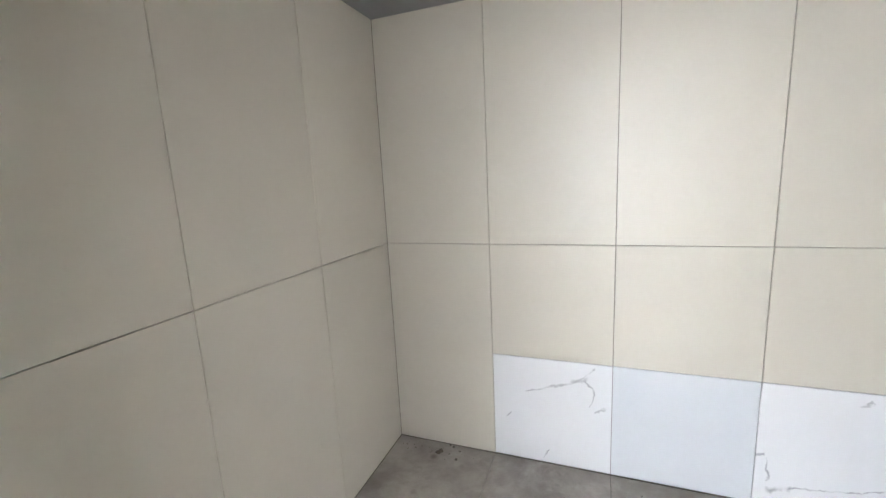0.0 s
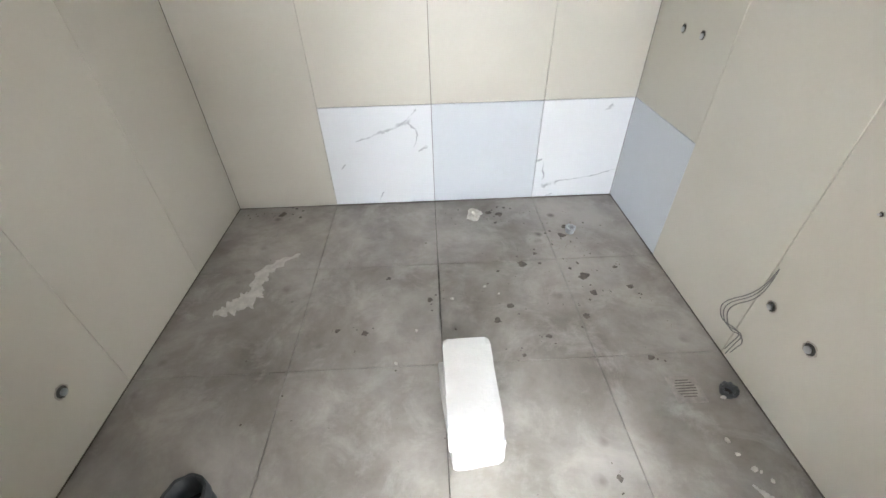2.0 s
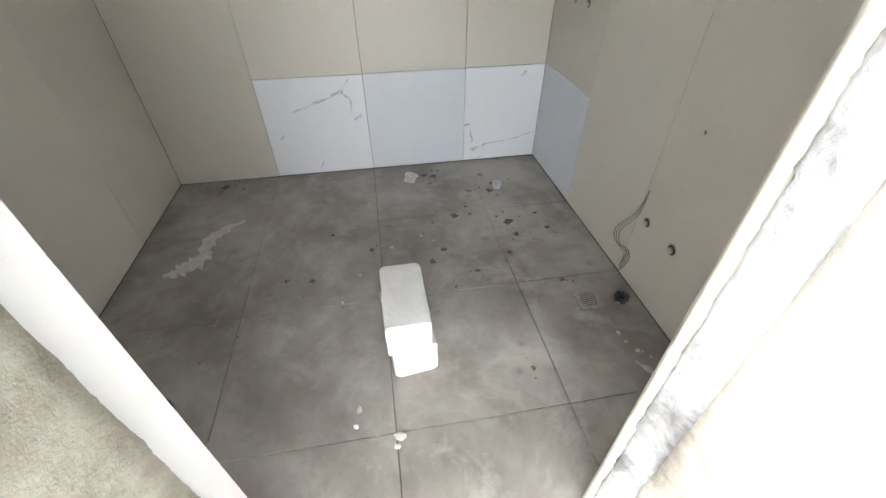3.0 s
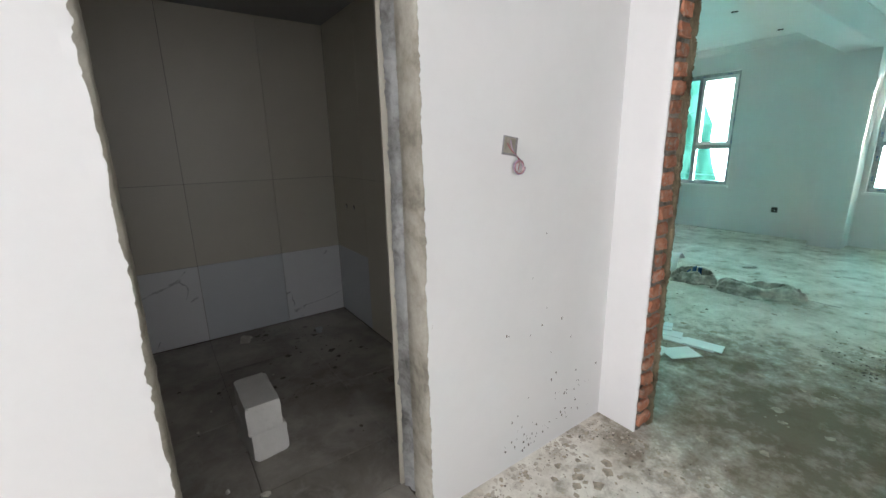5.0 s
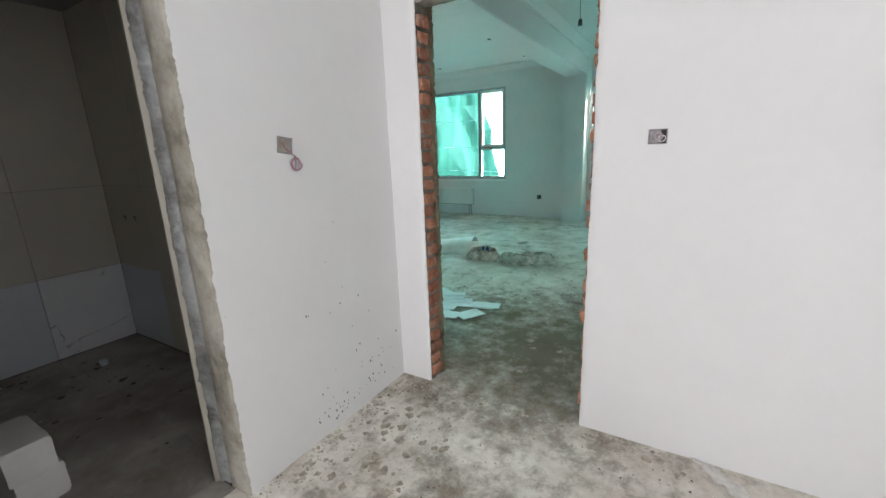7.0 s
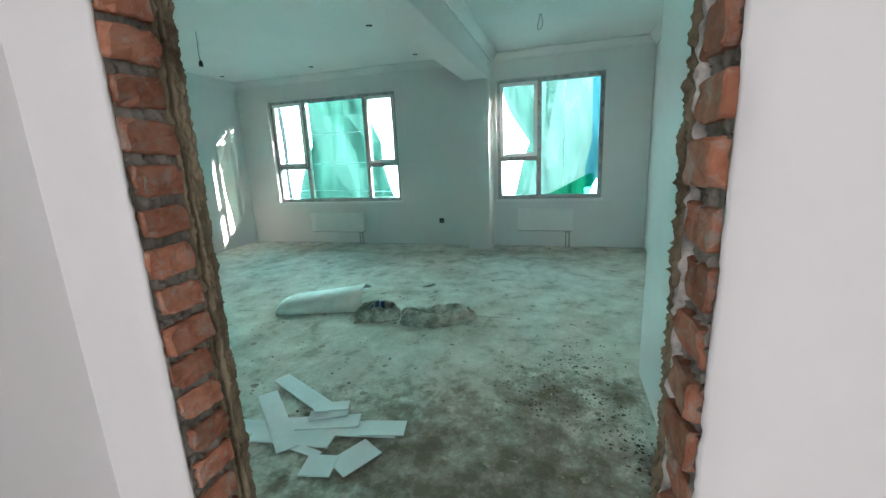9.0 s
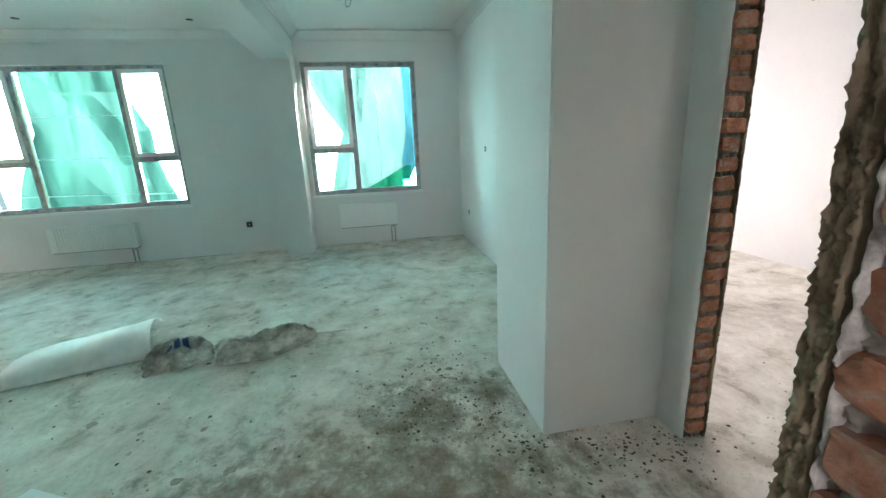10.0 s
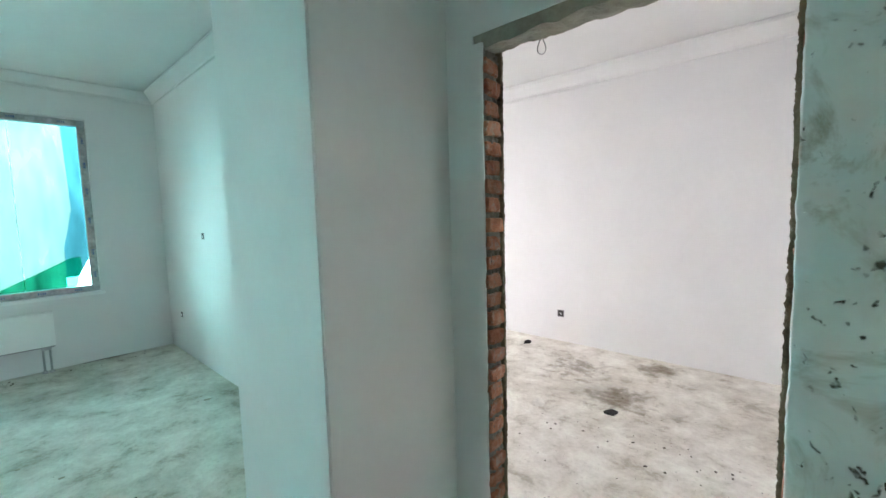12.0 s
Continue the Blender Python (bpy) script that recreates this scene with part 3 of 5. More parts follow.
def net_sheet(name, rows, x, mat, parent, cols=14, fold=0.05, seed=0.0):
    """A hanging sheet between a left and a right edge: rows of (z, y left, y right)."""
    bm = bmesh.new()
    dense = []
    for (z0, a0, b0), (z1, a1, b1) in zip(rows, rows[1:]):
        k = max(2, round((z0 - z1) / 0.09))
        for i in range(k):
            f = i / k
            dense.append((z0 + (z1 - z0) * f, a0 + (a1 - a0) * f, b0 + (b1 - b0) * f))
    dense.append(rows[-1])
    grid = []
    for z, a, b in dense:
        line = []
        for i in range(cols + 1):
            y = a + (b - a) * i / cols
            line.append(bm.verts.new((x + fold * math.sin(y * 9 + z * 2.2 + seed) + fold * 1.5 * noise.noise((y * 1.4, z * 1.1, seed)), y, z)))
        grid.append(line)
    for r0, r1 in zip(grid, grid[1:]):
        for i in range(cols):
            bm.faces.new((r0[i], r0[i + 1], r1[i + 1], r1[i]))
    return part(name, bm, mat, parent, smooth=True)


scaffold = group_at("scaffold", "steel scaffold rail fixed outside the wall", "scaffold", (8.3, 1.0, 2.86))
tube("rail", [(0, -4.4, 0), (0, 0, 0), (0, 3.8, 0)], 0.024, STEEL, scaffold)
for y in (-4.2, -3.2, -0.9, 1.4, 3.2):
    part("bracket", box_mesh((-0.37, y - 0.02, -0.02, 0.0, y + 0.02, 0.02)), STEEL, scaffold)
net1 = group_at("scaffold_net", "translucent green scaffold netting hanging outside a window", "netting")
net2 = group_at("scaffold_net", "pale and blue-green torn scaffold netting outside a window", "netting")
net_sheet("sheet", [(2.86, 3.46, 1.8), (2.57, 3.46, 2.30), (2.32, 3.47, 2.25), (1.76, 3.46, 2.0), (1.36, 3.62, 2.02), (1.02, 3.78, 1.95), (0.68, 3.9, 1.78), (0.2, 4.15, 1.35)], 8.3, NET, net1)
net_sheet("sheet", [(2.86, -0.05, -1.70), (2.56, -0.16, -1.62), (2.05, -0.38, -1.63), (1.62, -0.66, -1.64), (1.42, -0.58, -1.60), (1.20, -0.52, -1.55), (0.2, -0.3, -1.55)], 8.28, NET_PALE, net2, seed=2.0)
net_sheet("sheet", [(2.86, -1.70, -2.15), (2.56, -1.62, -1.97), (2.05, -1.63, -2.02), (1.62, -1.64, -1.97), (1.42, -1.60, -1.93), (1.20, -1.55, -1.84), (0.85, -1.55, -1.66)], 8.28, NET_BLUE, net2, 6, seed=2.0)
net_sheet("sheet", [(1.08, -1.60, -1.68), (0.95, -1.35, -1.68), (0.80, -1.05, -1.64), (0.55, -0.6, -1.56)], 8.22, NET_DEEP, net2, 8, 0.02, 7.0)
# Two sheets out of view, added to screen the sun and shape its patches.
net_sheet("sheet", [(2.86, 1.66, 0.36), (1.6, 1.64, 0.40), (0.2, 1.6, 0.42)], 8.34, NET, net1, seed=1.0)
net_sheet("sheet", [(2.86, -2.22, -3.38), (1.6, -2.22, -3.36), (0.2, -2.2, -3.36)], 8.34, NET_PALE, net2, seed=6.0)
# doubled folds of the cloth
net_sheet("fold", [(2.86, 3.5, 2.3), (2.62, 3.5, 2.3), (2.40, 3.2, 2.27), (2.28, 3.05, 2.25)], 8.24, NET_FOLD, net1, 10, 0.02, 3.0)
net_sheet("fold", [(2.25, 3.0, 2.62), (1.95, 2.72, 2.38), (1.6, 2.5, 2.12), (1.3, 2.42, 2.05)], 8.23, NET_FOLD, net1, 6, 0.02, 5.0)
net_sheet("fold", [(1.9, 3.46, 3.36), (1.5, 3.50, 3.18), (1.1, 3.62, 2.9), (0.7, 3.8, 2.55)], 8.22, NET_FOLD, net1, 6, 0.02, 9.0)
net_sheet("fold", [(1.75, 2.12, 2.0), (1.30, 2.25, 2.02), (0.95, 2.3, 1.9), (0.6, 2.35, 1.75)], 8.2, NET_FOLD, net1, 6, 0.02, 12.0)
net_sheet("fold", [(2.6, -0.16, -0.62), (2.2, -0.42, -0.74), (1.9, -0.6, -0.84), (1.6, -0.68, -0.86), (1.2, -0.55, -0.74), (0.6, -0.42, -0.6)], 8.22, NET_FOLD, net2, 6, 0.02, 15.0)
net_sheet("fold", [(2.7, -0.92, -1.62), (2.5, -0.92, -1.1), (2.1, -0.92, -1.02), (1.7, -0.9, -0.96)], 8.21, NET_FOLD, net2, 6, 0.02, 18.0)
# Added strips that imitate lilac-grey vertical stripes beyond the left panes.
film = group_at("pale_strips", "pale translucent strips added for lilac stripes outside a window", "film")
net_sheet("strip", [(2.86, 4.62, 4.34), (1.9, 4.60, 4.36), (1.2, 4.58, 4.34), (0.3, 4.5, 4.3)], 8.3, PALE_STRIP, film, 6, 0.02, 21.0)
net_sheet("strip", [(2.86, 4.18, 4.10), (1.9, 4.16, 4.05), (1.2, 4.15, 4.06), (0.3, 4.1, 4.0)], 8.31, PALE_STRIP, film, 6, 0.02, 23.0)
for net, pts in ((net2, [(8.24, -1.22, 2.84), (8.22, -1.2, 2.0), (8.22, -1.21, 0.4)]), (net2, [(8.26, -1.86, 2.84), (8.24, -1.84, 1.9), (8.24, -1.78, 1.2)]), (net1, [(8.2, 3.5, 1.98), (8.19, 2.8, 1.95), (8.2, 2.2, 1.97)]), (net1, [(8.2, 3.6, 1.42), (8.19, 2.9, 1.4), (8.2, 2.1, 1.41)]), (net1, [(8.2, 3.8, 0.92), (8.19, 2.9, 0.9), (8.2, 1.85, 0.86)])):
    tube("cord", pts, 0.005, PINKC, net)


# ---- windows ----
def make_window(name, y0, y1, mullions, label):
    """An unfinished plastic window: frame, mullions, sashes with transoms, panes, sill. mullions: y of each; the lights
    marked True have an opening sash above a transom."""
    w = tagged(group_at(name, "", "window", (LX1 + 0.1, (y0 + y1) / 2, WZ[0])), label, "window", kind="structure")
    inv = w.matrix_basis.inverted()

    def put(pname, bm, mat, parent=w, lab=""):
        bmesh.ops.transform(bm, matrix=inv, verts=bm.verts)
        return part(pname, bm, mat, parent, lab)

    xa, xb, f = LX1 + 0.065, LX1 + 0.135, 0.062
    z0, z1 = WZ[0] + 0.02, WZ[1]
    outer = put("window_frame", box_mesh((xa, y0, z0, xb, y1, z0 + f), (xa, y0, z1 - f, xb, y1, z1), (xa, y0, z0 + f, xb, y0 + f, z1 - f), (xa, y1 - f, z0 + f, xb, y1, z1 - f), bevel=0.004), FILM, w, "white plastic frame under grey protective film")
    edges = [y0 + f] + [v for m, _ in mullions for v in (m - 0.035, m + 0.035)] + [y1 - f]
    posts = []
    for m, _ in mullions:
        posts.append(put("mullion", box_mesh((xa + 0.003, m - 0.035, z0 + f, xb - 0.003, m + 0.035, z1 - f), bevel=0.004), FILM))
    kinds = [mullions[0][1]] + [not mullions[0][1] if len(mullions) == 1 else False] + ([mullions[1][1]] if len(mullions) == 2 else [])
    if len(mullions) == 1:
        kinds = [False, True]
    for i, opening in enumerate(kinds):
        a, b = edges[2 * i], edges[2 * i + 1]
        lo, hi, tz = z0 + f, z1 - f, 1.365
        if opening:
            put("transom", box_mesh((xa + 0.003, a, tz - 0.035, xb - 0.003, b, tz + 0.035), bevel=0.004), FILM)
            s, xs = 0.05, xa - 0.018
            sash = put("sash", box_mesh((xs, a - 0.012, tz + 0.03, xb - 0.02, b + 0.012, tz + 0.03 + s), (xs, a - 0.012, hi - s + 0.012, xb - 0.02, b + 0.012, hi + 0.012),
                                 (xs, a - 0.012, tz + 0.03 + s, xb - 0.02, a - 0.012 + s, hi - s + 0.012), (xs, b + 0.012 - s, tz + 0.03 + s, xb - 0.02, b + 0.012, hi - s + 0.012), bevel=0.004), PVC, w, "white plastic opening sash")
            for lo2, hi2 in ((lo, tz - 0.035), (tz + 0.08, hi - s + 0.012)):
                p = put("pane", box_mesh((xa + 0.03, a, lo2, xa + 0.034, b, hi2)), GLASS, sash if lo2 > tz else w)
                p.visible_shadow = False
        else:
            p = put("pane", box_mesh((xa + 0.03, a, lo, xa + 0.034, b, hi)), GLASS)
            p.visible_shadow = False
    put("window_sill", box_mesh((LX1 - 0.03, y0 - 0.03, WZ[0] - 0.012, xa + 0.01, y1 + 0.03, WZ[0] + 0.02), bevel=0.004), ENAMEL, w, "thin white window sill board")
    rnd = random.Random(len(name) + int(y1 * 10))
    for side, holder in [(y0 + 0.03, outer), (y1 - 0.03, outer)] + [(m, post) for (m, _), post in zip(mullions, posts)]:
        z = z0 + 0.15
        while z < z1 - 0.15:
            bm = bmesh.new()
            for k in range(4):
                add_box(bm, xa - 0.003, side - 0.010, z + k * 0.016, xa + 0.001, side + 0.010, z + k * 0.016 + rnd.uniform(0.006, 0.011))
            put("film_print", bm, BLUE, holder, "blue print on the protective film")
            z += rnd.uniform(0.24, 0.36)
    for zz in (z0 + 0.03, z1 - 0.03):
        y = y0 + 0.15
        while y < y1 - 0.15:
            bm = bmesh.new()
            for k in range(4):
                add_box(bm, xa - 0.003, y + k * 0.016, zz - 0.010, xa + 0.001, y + k * 0.016 + rnd.uniform(0.006, 0.011), zz + 0.010)
            put("film_print", bm, BLUE, outer, "blue print on the protective film")
            y += rnd.uniform(0.26, 0.4)
    return w


make_window("window_1", *W1, [(2.02, True), (3.20, True)], "three-light white plastic window with film still on")
make_window("window_2", *W2, [(-0.845, False)], "two-light white plastic window with film still on")


# ---- radiators ----
def radiator(y0, y1, z0, z1, ribs, label):
    r = group_at("radiator", label, "radiator", (LX1, (y0 + y1) / 2, z0), "radiators under the windows")
    inv = r.matrix_basis.inverted()

    def put(pname, bm, mat, lab="", parent=r):
        bmesh.ops.transform(bm, matrix=inv, verts=bm.verts)
        return part(pname, bm, mat, parent, lab)

    xf, xb = LX1 - 0.125, LX1 - 0.035
    if ribs:
        bm = bmesh.new()
        prof = [(xf + 0.03, y0), (xf + 0.012, y0), (xf + 0.012, y0 + 0.035)]
        y = y0 + 0.04
        while y + 0.03 < y1 - 0.035:
            prof += [(xf, y + 0.005), (xf, y + 0.019), (xf + 0.012, y + 0.024), (xf + 0.012, y + 0.033)]
            y += 0.037
        prof += [(xf + 0.012, y1), (xf + 0.03, y1)]
        lo = [bm.verts.new((px, py, z0)) for px, py in prof]
        hi = [bm.verts.new((px, py, z1)) for px, py in prof]
        for i in range(len(prof) - 1):
            bm.faces.new((lo[i], lo[i + 1], hi[i + 1], hi[i]))
        bm.faces.new(hi)
        bm.faces.new(lo[::-1])
    else:
        bm = box_mesh((xf + 0.008, y0, z0, xf + 0.03, y1, z1), bevel=0.005)
    put("front_panel", bm, ENAMEL)
    put("back_panel", box_mesh((xb - 0.018, y0, z0, xb, y1, z1), bevel=0.005), ENAMEL)
    for y in (y0 - 0.002, y1 - 0.001):
        put("side_panel", box_mesh((xf + 0.008, y, z0 + 0.008, xb - 0.003, y + 0.003, z1 + 0.004), bevel=0.001), ENAMEL)
    bm = box_mesh((xf + 0.014, y0 + 0.002, z1, xb, y0 + 0.014, z1 + 0.006), (xf + 0.014, y1 - 0.014, z1, xb, y1 - 0.002, z1 + 0.006))
    for i in range(5):
        x = xf + 0.02 + i * 0.015
        add_box(bm, x, y0 + 0.012, z1 - 0.001, x + 0.006, y1 - 0.012, z1 + 0.005)
    put("top_grille", bm, ENAMEL)
    # Dark strip put in for the shade below the panels.
    put("shade_strip", box_mesh((xf + 0.032, y0 + 0.004, z0 - 0.013, xb - 0.020, y1 - 0.004, z0 + 0.05)), BOXGREY, "dark strip for the shade under the panels")
    for y in (y0 + 0.15, y1 - 0.15):
        put("bracket", box_mesh((xb, y - 0.015, z0 + 0.05, LX1, y + 0.015, z1 - 0.05)), STEEL)
    valve = put("valve", box_mesh((xf + 0.03, y0 + 0.03, z0 - 0.04, xf + 0.07, y0 + 0.11, z0, ), bevel=0.008), STEEL, "dull metal valve block")
    for y in (y0 + 0.045, y0 + 0.095):
        bm = bmesh.new()
        bmesh.ops.create_cone(bm, segments=12, radius1=0.009, radius2=0.009, depth=z0 - 0.04, matrix=Matrix.Translation((xf + 0.05, y, (z0 - 0.04) / 2)))
        put("pipe", bm, CABLEGREY, "thin grey heating pipe", valve)
        bm = bmesh.new()
        bmesh.ops.create_cone(bm, segments=14, radius1=0.024, radius2=0.02, depth=0.02, cap_ends=True, matrix=Matrix.Translation((xf + 0.05, y, 0.012)))
        put("floor_collar", bm, STEEL)
    return r


radiator(2.13, 3.15, 0.225, 0.548, True, "white ribbed panel radiator on the wall under a window")
radiator(-1.36, -0.545, 0.268, 0.60, False, "flat white panel radiator on the wall under a window")


# ---- raw doorway edges ----
def strip(name, O, T, N, top, cols, mat, parent, label="", seed=0.0, jag=0.012, step=0.013, z0=0.0, crumbs=0.12):
    """A jagged vertical edge. cols: (t through the wall, n out of the jamb, share of the jaggedness)."""
    bm = bmesh.new()
    k = max(2, int((top - z0) / step))
    grid = []
    for j in range(k + 1):
        z = z0 + (top - z0) * j / k
        line = []
        for ci, (t, n, s) in enumerate(cols):
            w = 0.5 * noise.fractal((z * 4.1, seed, ci * 0.25), 0.6, 2.3, 4) + 0.5 * noise.fractal((z * 31, seed + 5, ci * 0.4), 0.35, 2.3, 5) * (0.6 + noise.noise((z * 5, seed + 8, 0))) + 0.22 * noise.noise((z * 120, seed + 7, ci * 1.3)) * (0.5 + noise.noise((z * 7, seed + 3, 0)))
            w += crumbs * (0.7 * noise.fractal((z * 75, t * 75, seed), 0.35, 2.3, 4) + 0.4 * noise.noise((z * 190, t * 190, seed + 2)))
            u = noise.noise((z * 28, seed + 9, ci * 1.7))
            p = O + T * (t + s * jag * 0.25 * u) + N * (n + s * jag * w)
            line.append(bm.verts.new((p.x, p.y, z)))
        grid.append(line)
    for a, b in zip(grid, grid[1:]):
        for i in range(len(cols) - 1):
            bm.faces.new((a[i], a[i + 1], b[i + 1], b[i]))
    return part(name, bm, mat, parent, label, smooth=True)


def brick_meshes(width, depth, height, count, seed):
    """Sawn and chipped brick ends: pitted faces, knocked-off corners."""
    rnd, out = random.Random(seed), []
    for i in range(count):
        bm = bmesh.new()
        add_box(bm, -width / 2, -depth, -height / 2, width / 2, 0, height / 2)
        bmesh.ops.bevel(bm, geom=bm.edges[:], offset=0.0035, segments=1, affect="EDGES")
        bmesh.ops.subdivide_edges(bm, edges=[e for e in bm.edges if e.calc_length() > 0.02], cuts=4, use_grid_fill=True)
        slope, ph = rnd.uniform(-0.10, 0.10), rnd.uniform(0, 90)
        cuts = [(Vector((rnd.choice((-1, 1)) * width / 2, 0, rnd.choice((-1, 1)) * height / 2)), rnd.uniform(0.008, 0.024)) for _ in range(2)]
        for v in bm.verts:
            p = v.co.copy()
            face = max(0.0, 1 + p.y / 0.02)
            v.co += Vector((0.0030 * noise.noise((p.z * 60, p.y * 60, ph)), 0, 0.0035 * noise.noise((p.x * 45, p.y * 45, ph + 4)) + slope * p.x * 0.3))
            v.co.y += face * (0.0045 * noise.fractal((p.x * 38, p.z * 38, ph), 0.7, 2.2, 3) + slope * p.z)
            for corner, reach in cuts:
                d = (p - corner).length
                if d < reach:
                    v.co += (Vector((0, -depth / 2, 0)) - p).normalized() * (reach - d) * 0.6
        bm.normal_update()
        me = bpy.data.meshes.new("brick")
        bm.to_mesh(me)
        bm.free()
        me.materials.append(BRICK)
        out.append(me)
    return out


def brick_column(parent, O, T, N, top, t0, t1, seed, course=0.075):
    """Sawn brick ends up a jamb, each a brick of its own, in recessed mortar."""
    rnd = random.Random(seed)
    meshes = brick_meshes(t1 - t0, 0.05, 0.055, 9, seed)
    z = 0.03
    while z + 0.04 < top:
        b = new("brick", rnd.choice(meshes))
        p = O + T * ((t0 + t1) / 2 + rnd.uniform(-0.005, 0.005)) + N * (rnd.uniform(-0.005, 0.009))
        rot = Matrix(((T.x, N.x, 0, p.x), (T.y, N.y, 0, p.y), (0, 0, 1, z + 0.03), (0, 0, 0, 1)))
        b.parent = parent
        b.matrix_basis = rot @ pose(0, 0, 0, rnd.uniform(-3, 3), rnd.uniform(-4, 4), rnd.uniform(-4, 4)) @ Matrix.Diagonal((rnd.uniform(0.94, 1.04), 1, rnd.uniform(0.93, 1.06), 1))
        z += course + rnd.uniform(-0.003, 0.003)
    cols = [(t0 - 0.004 + (t1 - t0 + 0.012) * i / 25, -0.013, 1.0) for i in range(26)]
    strip("mortar", O, T, N, top, cols, MORTAR, parent, "grey crumbling mortar", seed, 0.015, 0.005, 0.0, 0.6)


def V2(x, y):
    return Vector((x, y, 0))


def white_lip(parent, O, T, N, top, seed, z0=0.0, mat=None):
    strip("plaster_edge", O, T, N, top, [(0, -J, 0), (0, -0.014, 0.9), (0.004, -0.009, 1.0), (0.009, -0.010, 0.9), (0.013, -0.045, 0)], mat or WALL, parent, "broken white plaster edge", seed, 0.007, 0.011, z0, 0.05)


def mud_lip(parent, O, T, N, top, t0, t1, seed, z0=0.0, jag=0.016):
    d = t1 - t0
    cols = [(t0, -0.045, 0), (t0 + 0.001, -0.004, 0.6)] + [(t0 + d * (0.06 + 0.072 * i), 0.004, 1.0) for i in range(13)] + [(t1, -0.002, 1.1), (t1, -0.014, 1.2), (t1, -J, 0)]
    strip("plaster_edge", O, T, N, top, cols, MUD, parent, "rough olive cement plaster edge", seed, jag * 0.75, 0.004, z0, 0.5)


X, Y = V2(1, 0), V2(0, 1)
for O, T, N, seed in ((V2(WX0, DY1), X, -Y, 11), (V2(WX0, DY0), X, Y, 23)):
    brick_column(wall_brick, O, T, N, DTOP - 0.02, 0.012, 0.110, seed)
    white_lip(wall_brick, O, T, N, DTOP, seed + 0.5)
    mud_lip(wall_brick, O, T, N, DTOP, 0.119, WX1 - WX0, seed + 1.5)
    strip("plaster_seam", O, T, N, DTOP - 0.03, [(0.106, -0.03, 0), (0.107, -0.007, 0.8), (0.109, -0.002, 1.2), (0.111, -0.001, 1.3), (0.113, -0.003, 1.2), (0.1145, -0.009, 0.8), (0.115, -0.03, 0)], SEAM if seed == 23 else MUD, wall_brick, "white squeezed-out filler seam" if seed == 23 else "brown plaster seam", seed + 2.5, 0.013, 0.008, 0.0, 0.35)
for O, T, N, seed in ((V2(PX1, PY1), -Y, -X, 37), (V2(PX0, PY1), -Y, X, 41)):
    brick_column(wall_bed, O - N * (0.016 if seed == 41 else 0.0), T, N, 2.08, 0.012, 0.104, seed)
    white_lip(wall_bed, O, T, N, 2.10, seed + 0.5, mat=PITTED if seed == 41 else WALL)
    mud_lip(wall_bed, O, T, N, 2.10, 0.104, PY1 - PY0, seed + 1.5, jag=0.010)


def rough_head(name, x0, y0, x1, y1, z, thick, along_x, parent, seed):
    """The uneven underside of a lintel."""
    bm = bmesh.new()
    nx, ny = (60, 9) if along_x else (9, 60)
    grid = []
    for i in range(nx + 1):
        line = []
        for k in range(ny + 1):
            x, y = x0 + (x1 - x0) * i / nx, y0 + (y1 - y0) * k / ny
            edge = k in (0, ny) if along_x else i in (0, nx)
            d = 0.010 * noise.fractal((x * 11, y * 11, seed), 0.7, 2.1, 4)
            line.append(bm.verts.new((x, y, z + d + (thick if edge else 0))))
        grid.append(line)
    for a, b in zip(grid, grid[1:]):
        for k in range(ny):
            bm.faces.new((a[k], a[k + 1], b[k + 1], b[k]))
    return part(name, bm, CEMENT, parent, "rough grey lintel underside")


rough_head("lintel", WX0 + 0.0005, DY0 - J, WX1 - 0.0005, DY1 + J, DTOP - 0.025, 0.06, False, wall_brick, 3.0)
rough_head("lintel", PX0 - J, PY0 + 0.0005, PX1 + J, PY1 - 0.0005, 2.085, 0.06, True, wall_bed, 5.0)

wall_bath = bpy.data.objects["wall_bath_south"]
for O, T, N, seed, back in ((V2(DX1, HY), Y, -X, 51, 0.018), (V2(DX0, HY), Y, X, 57, -0.055)):
    strip("plaster_edge", O, T, N, DTOP, [(0, -G, 0), (0, -0.010, 1.0)], WALL, wall_bath, "broken white plaster edge", seed, 0.012, 0.008, 0.0, 0.15)
    strip("render", O, T, N, DTOP, [(0.0005, -0.03, 0), (0.0005, -0.011, 1.0), (0.004, -0.002, 0.8), (0.012, 0.0, 0.35), (0.05, 0.001, 0.25), (0.09, -0.001, 0.25), (0.122, 0.0, 0.4), (0.130, -0.012, 0.6), (0.134, -0.028, 0)], CEMENT, wall_bath, "beige-grey cement render on the jamb", seed, 0.012, 0.008, 0.0, 0.15)
    strip("adhesive", O, T, N, DTOP, [(0.128, -0.03, 0.3), (0.136, -0.018 + back * 0.3, 1.0), (0.155, -0.012 + back * 0.6, 1.2), (0.175, -0.018 + back * 0.8, 1.2), (0.195, -0.010 + back, 1.1), (0.204, -0.016 + back, 0.8), (0.208, -0.03 + back, 0)], ADHESIVE, wall_bath, "smeared pale tile adhesive on the jamb", seed + 2, 0.016, 0.010, 0.0, 0.3)
    strip("tile_edge", O, T, N, DTOP, [(0.207, -0.08, 0), (0.207, 0.002 + back, 0.2), (0.2205, 0.002 + back, 0.2), (0.2205, -0.08, 0)], BEIGE, wall_bath, "cut beige tile edge", seed + 3, 0.006, 0.02)
rough_head("lintel", DX0 - G, HY + 0.0005, DX1 + G, BY0 - 0.0005, DTOP, 0.05, True, wall_bath, 8.0)

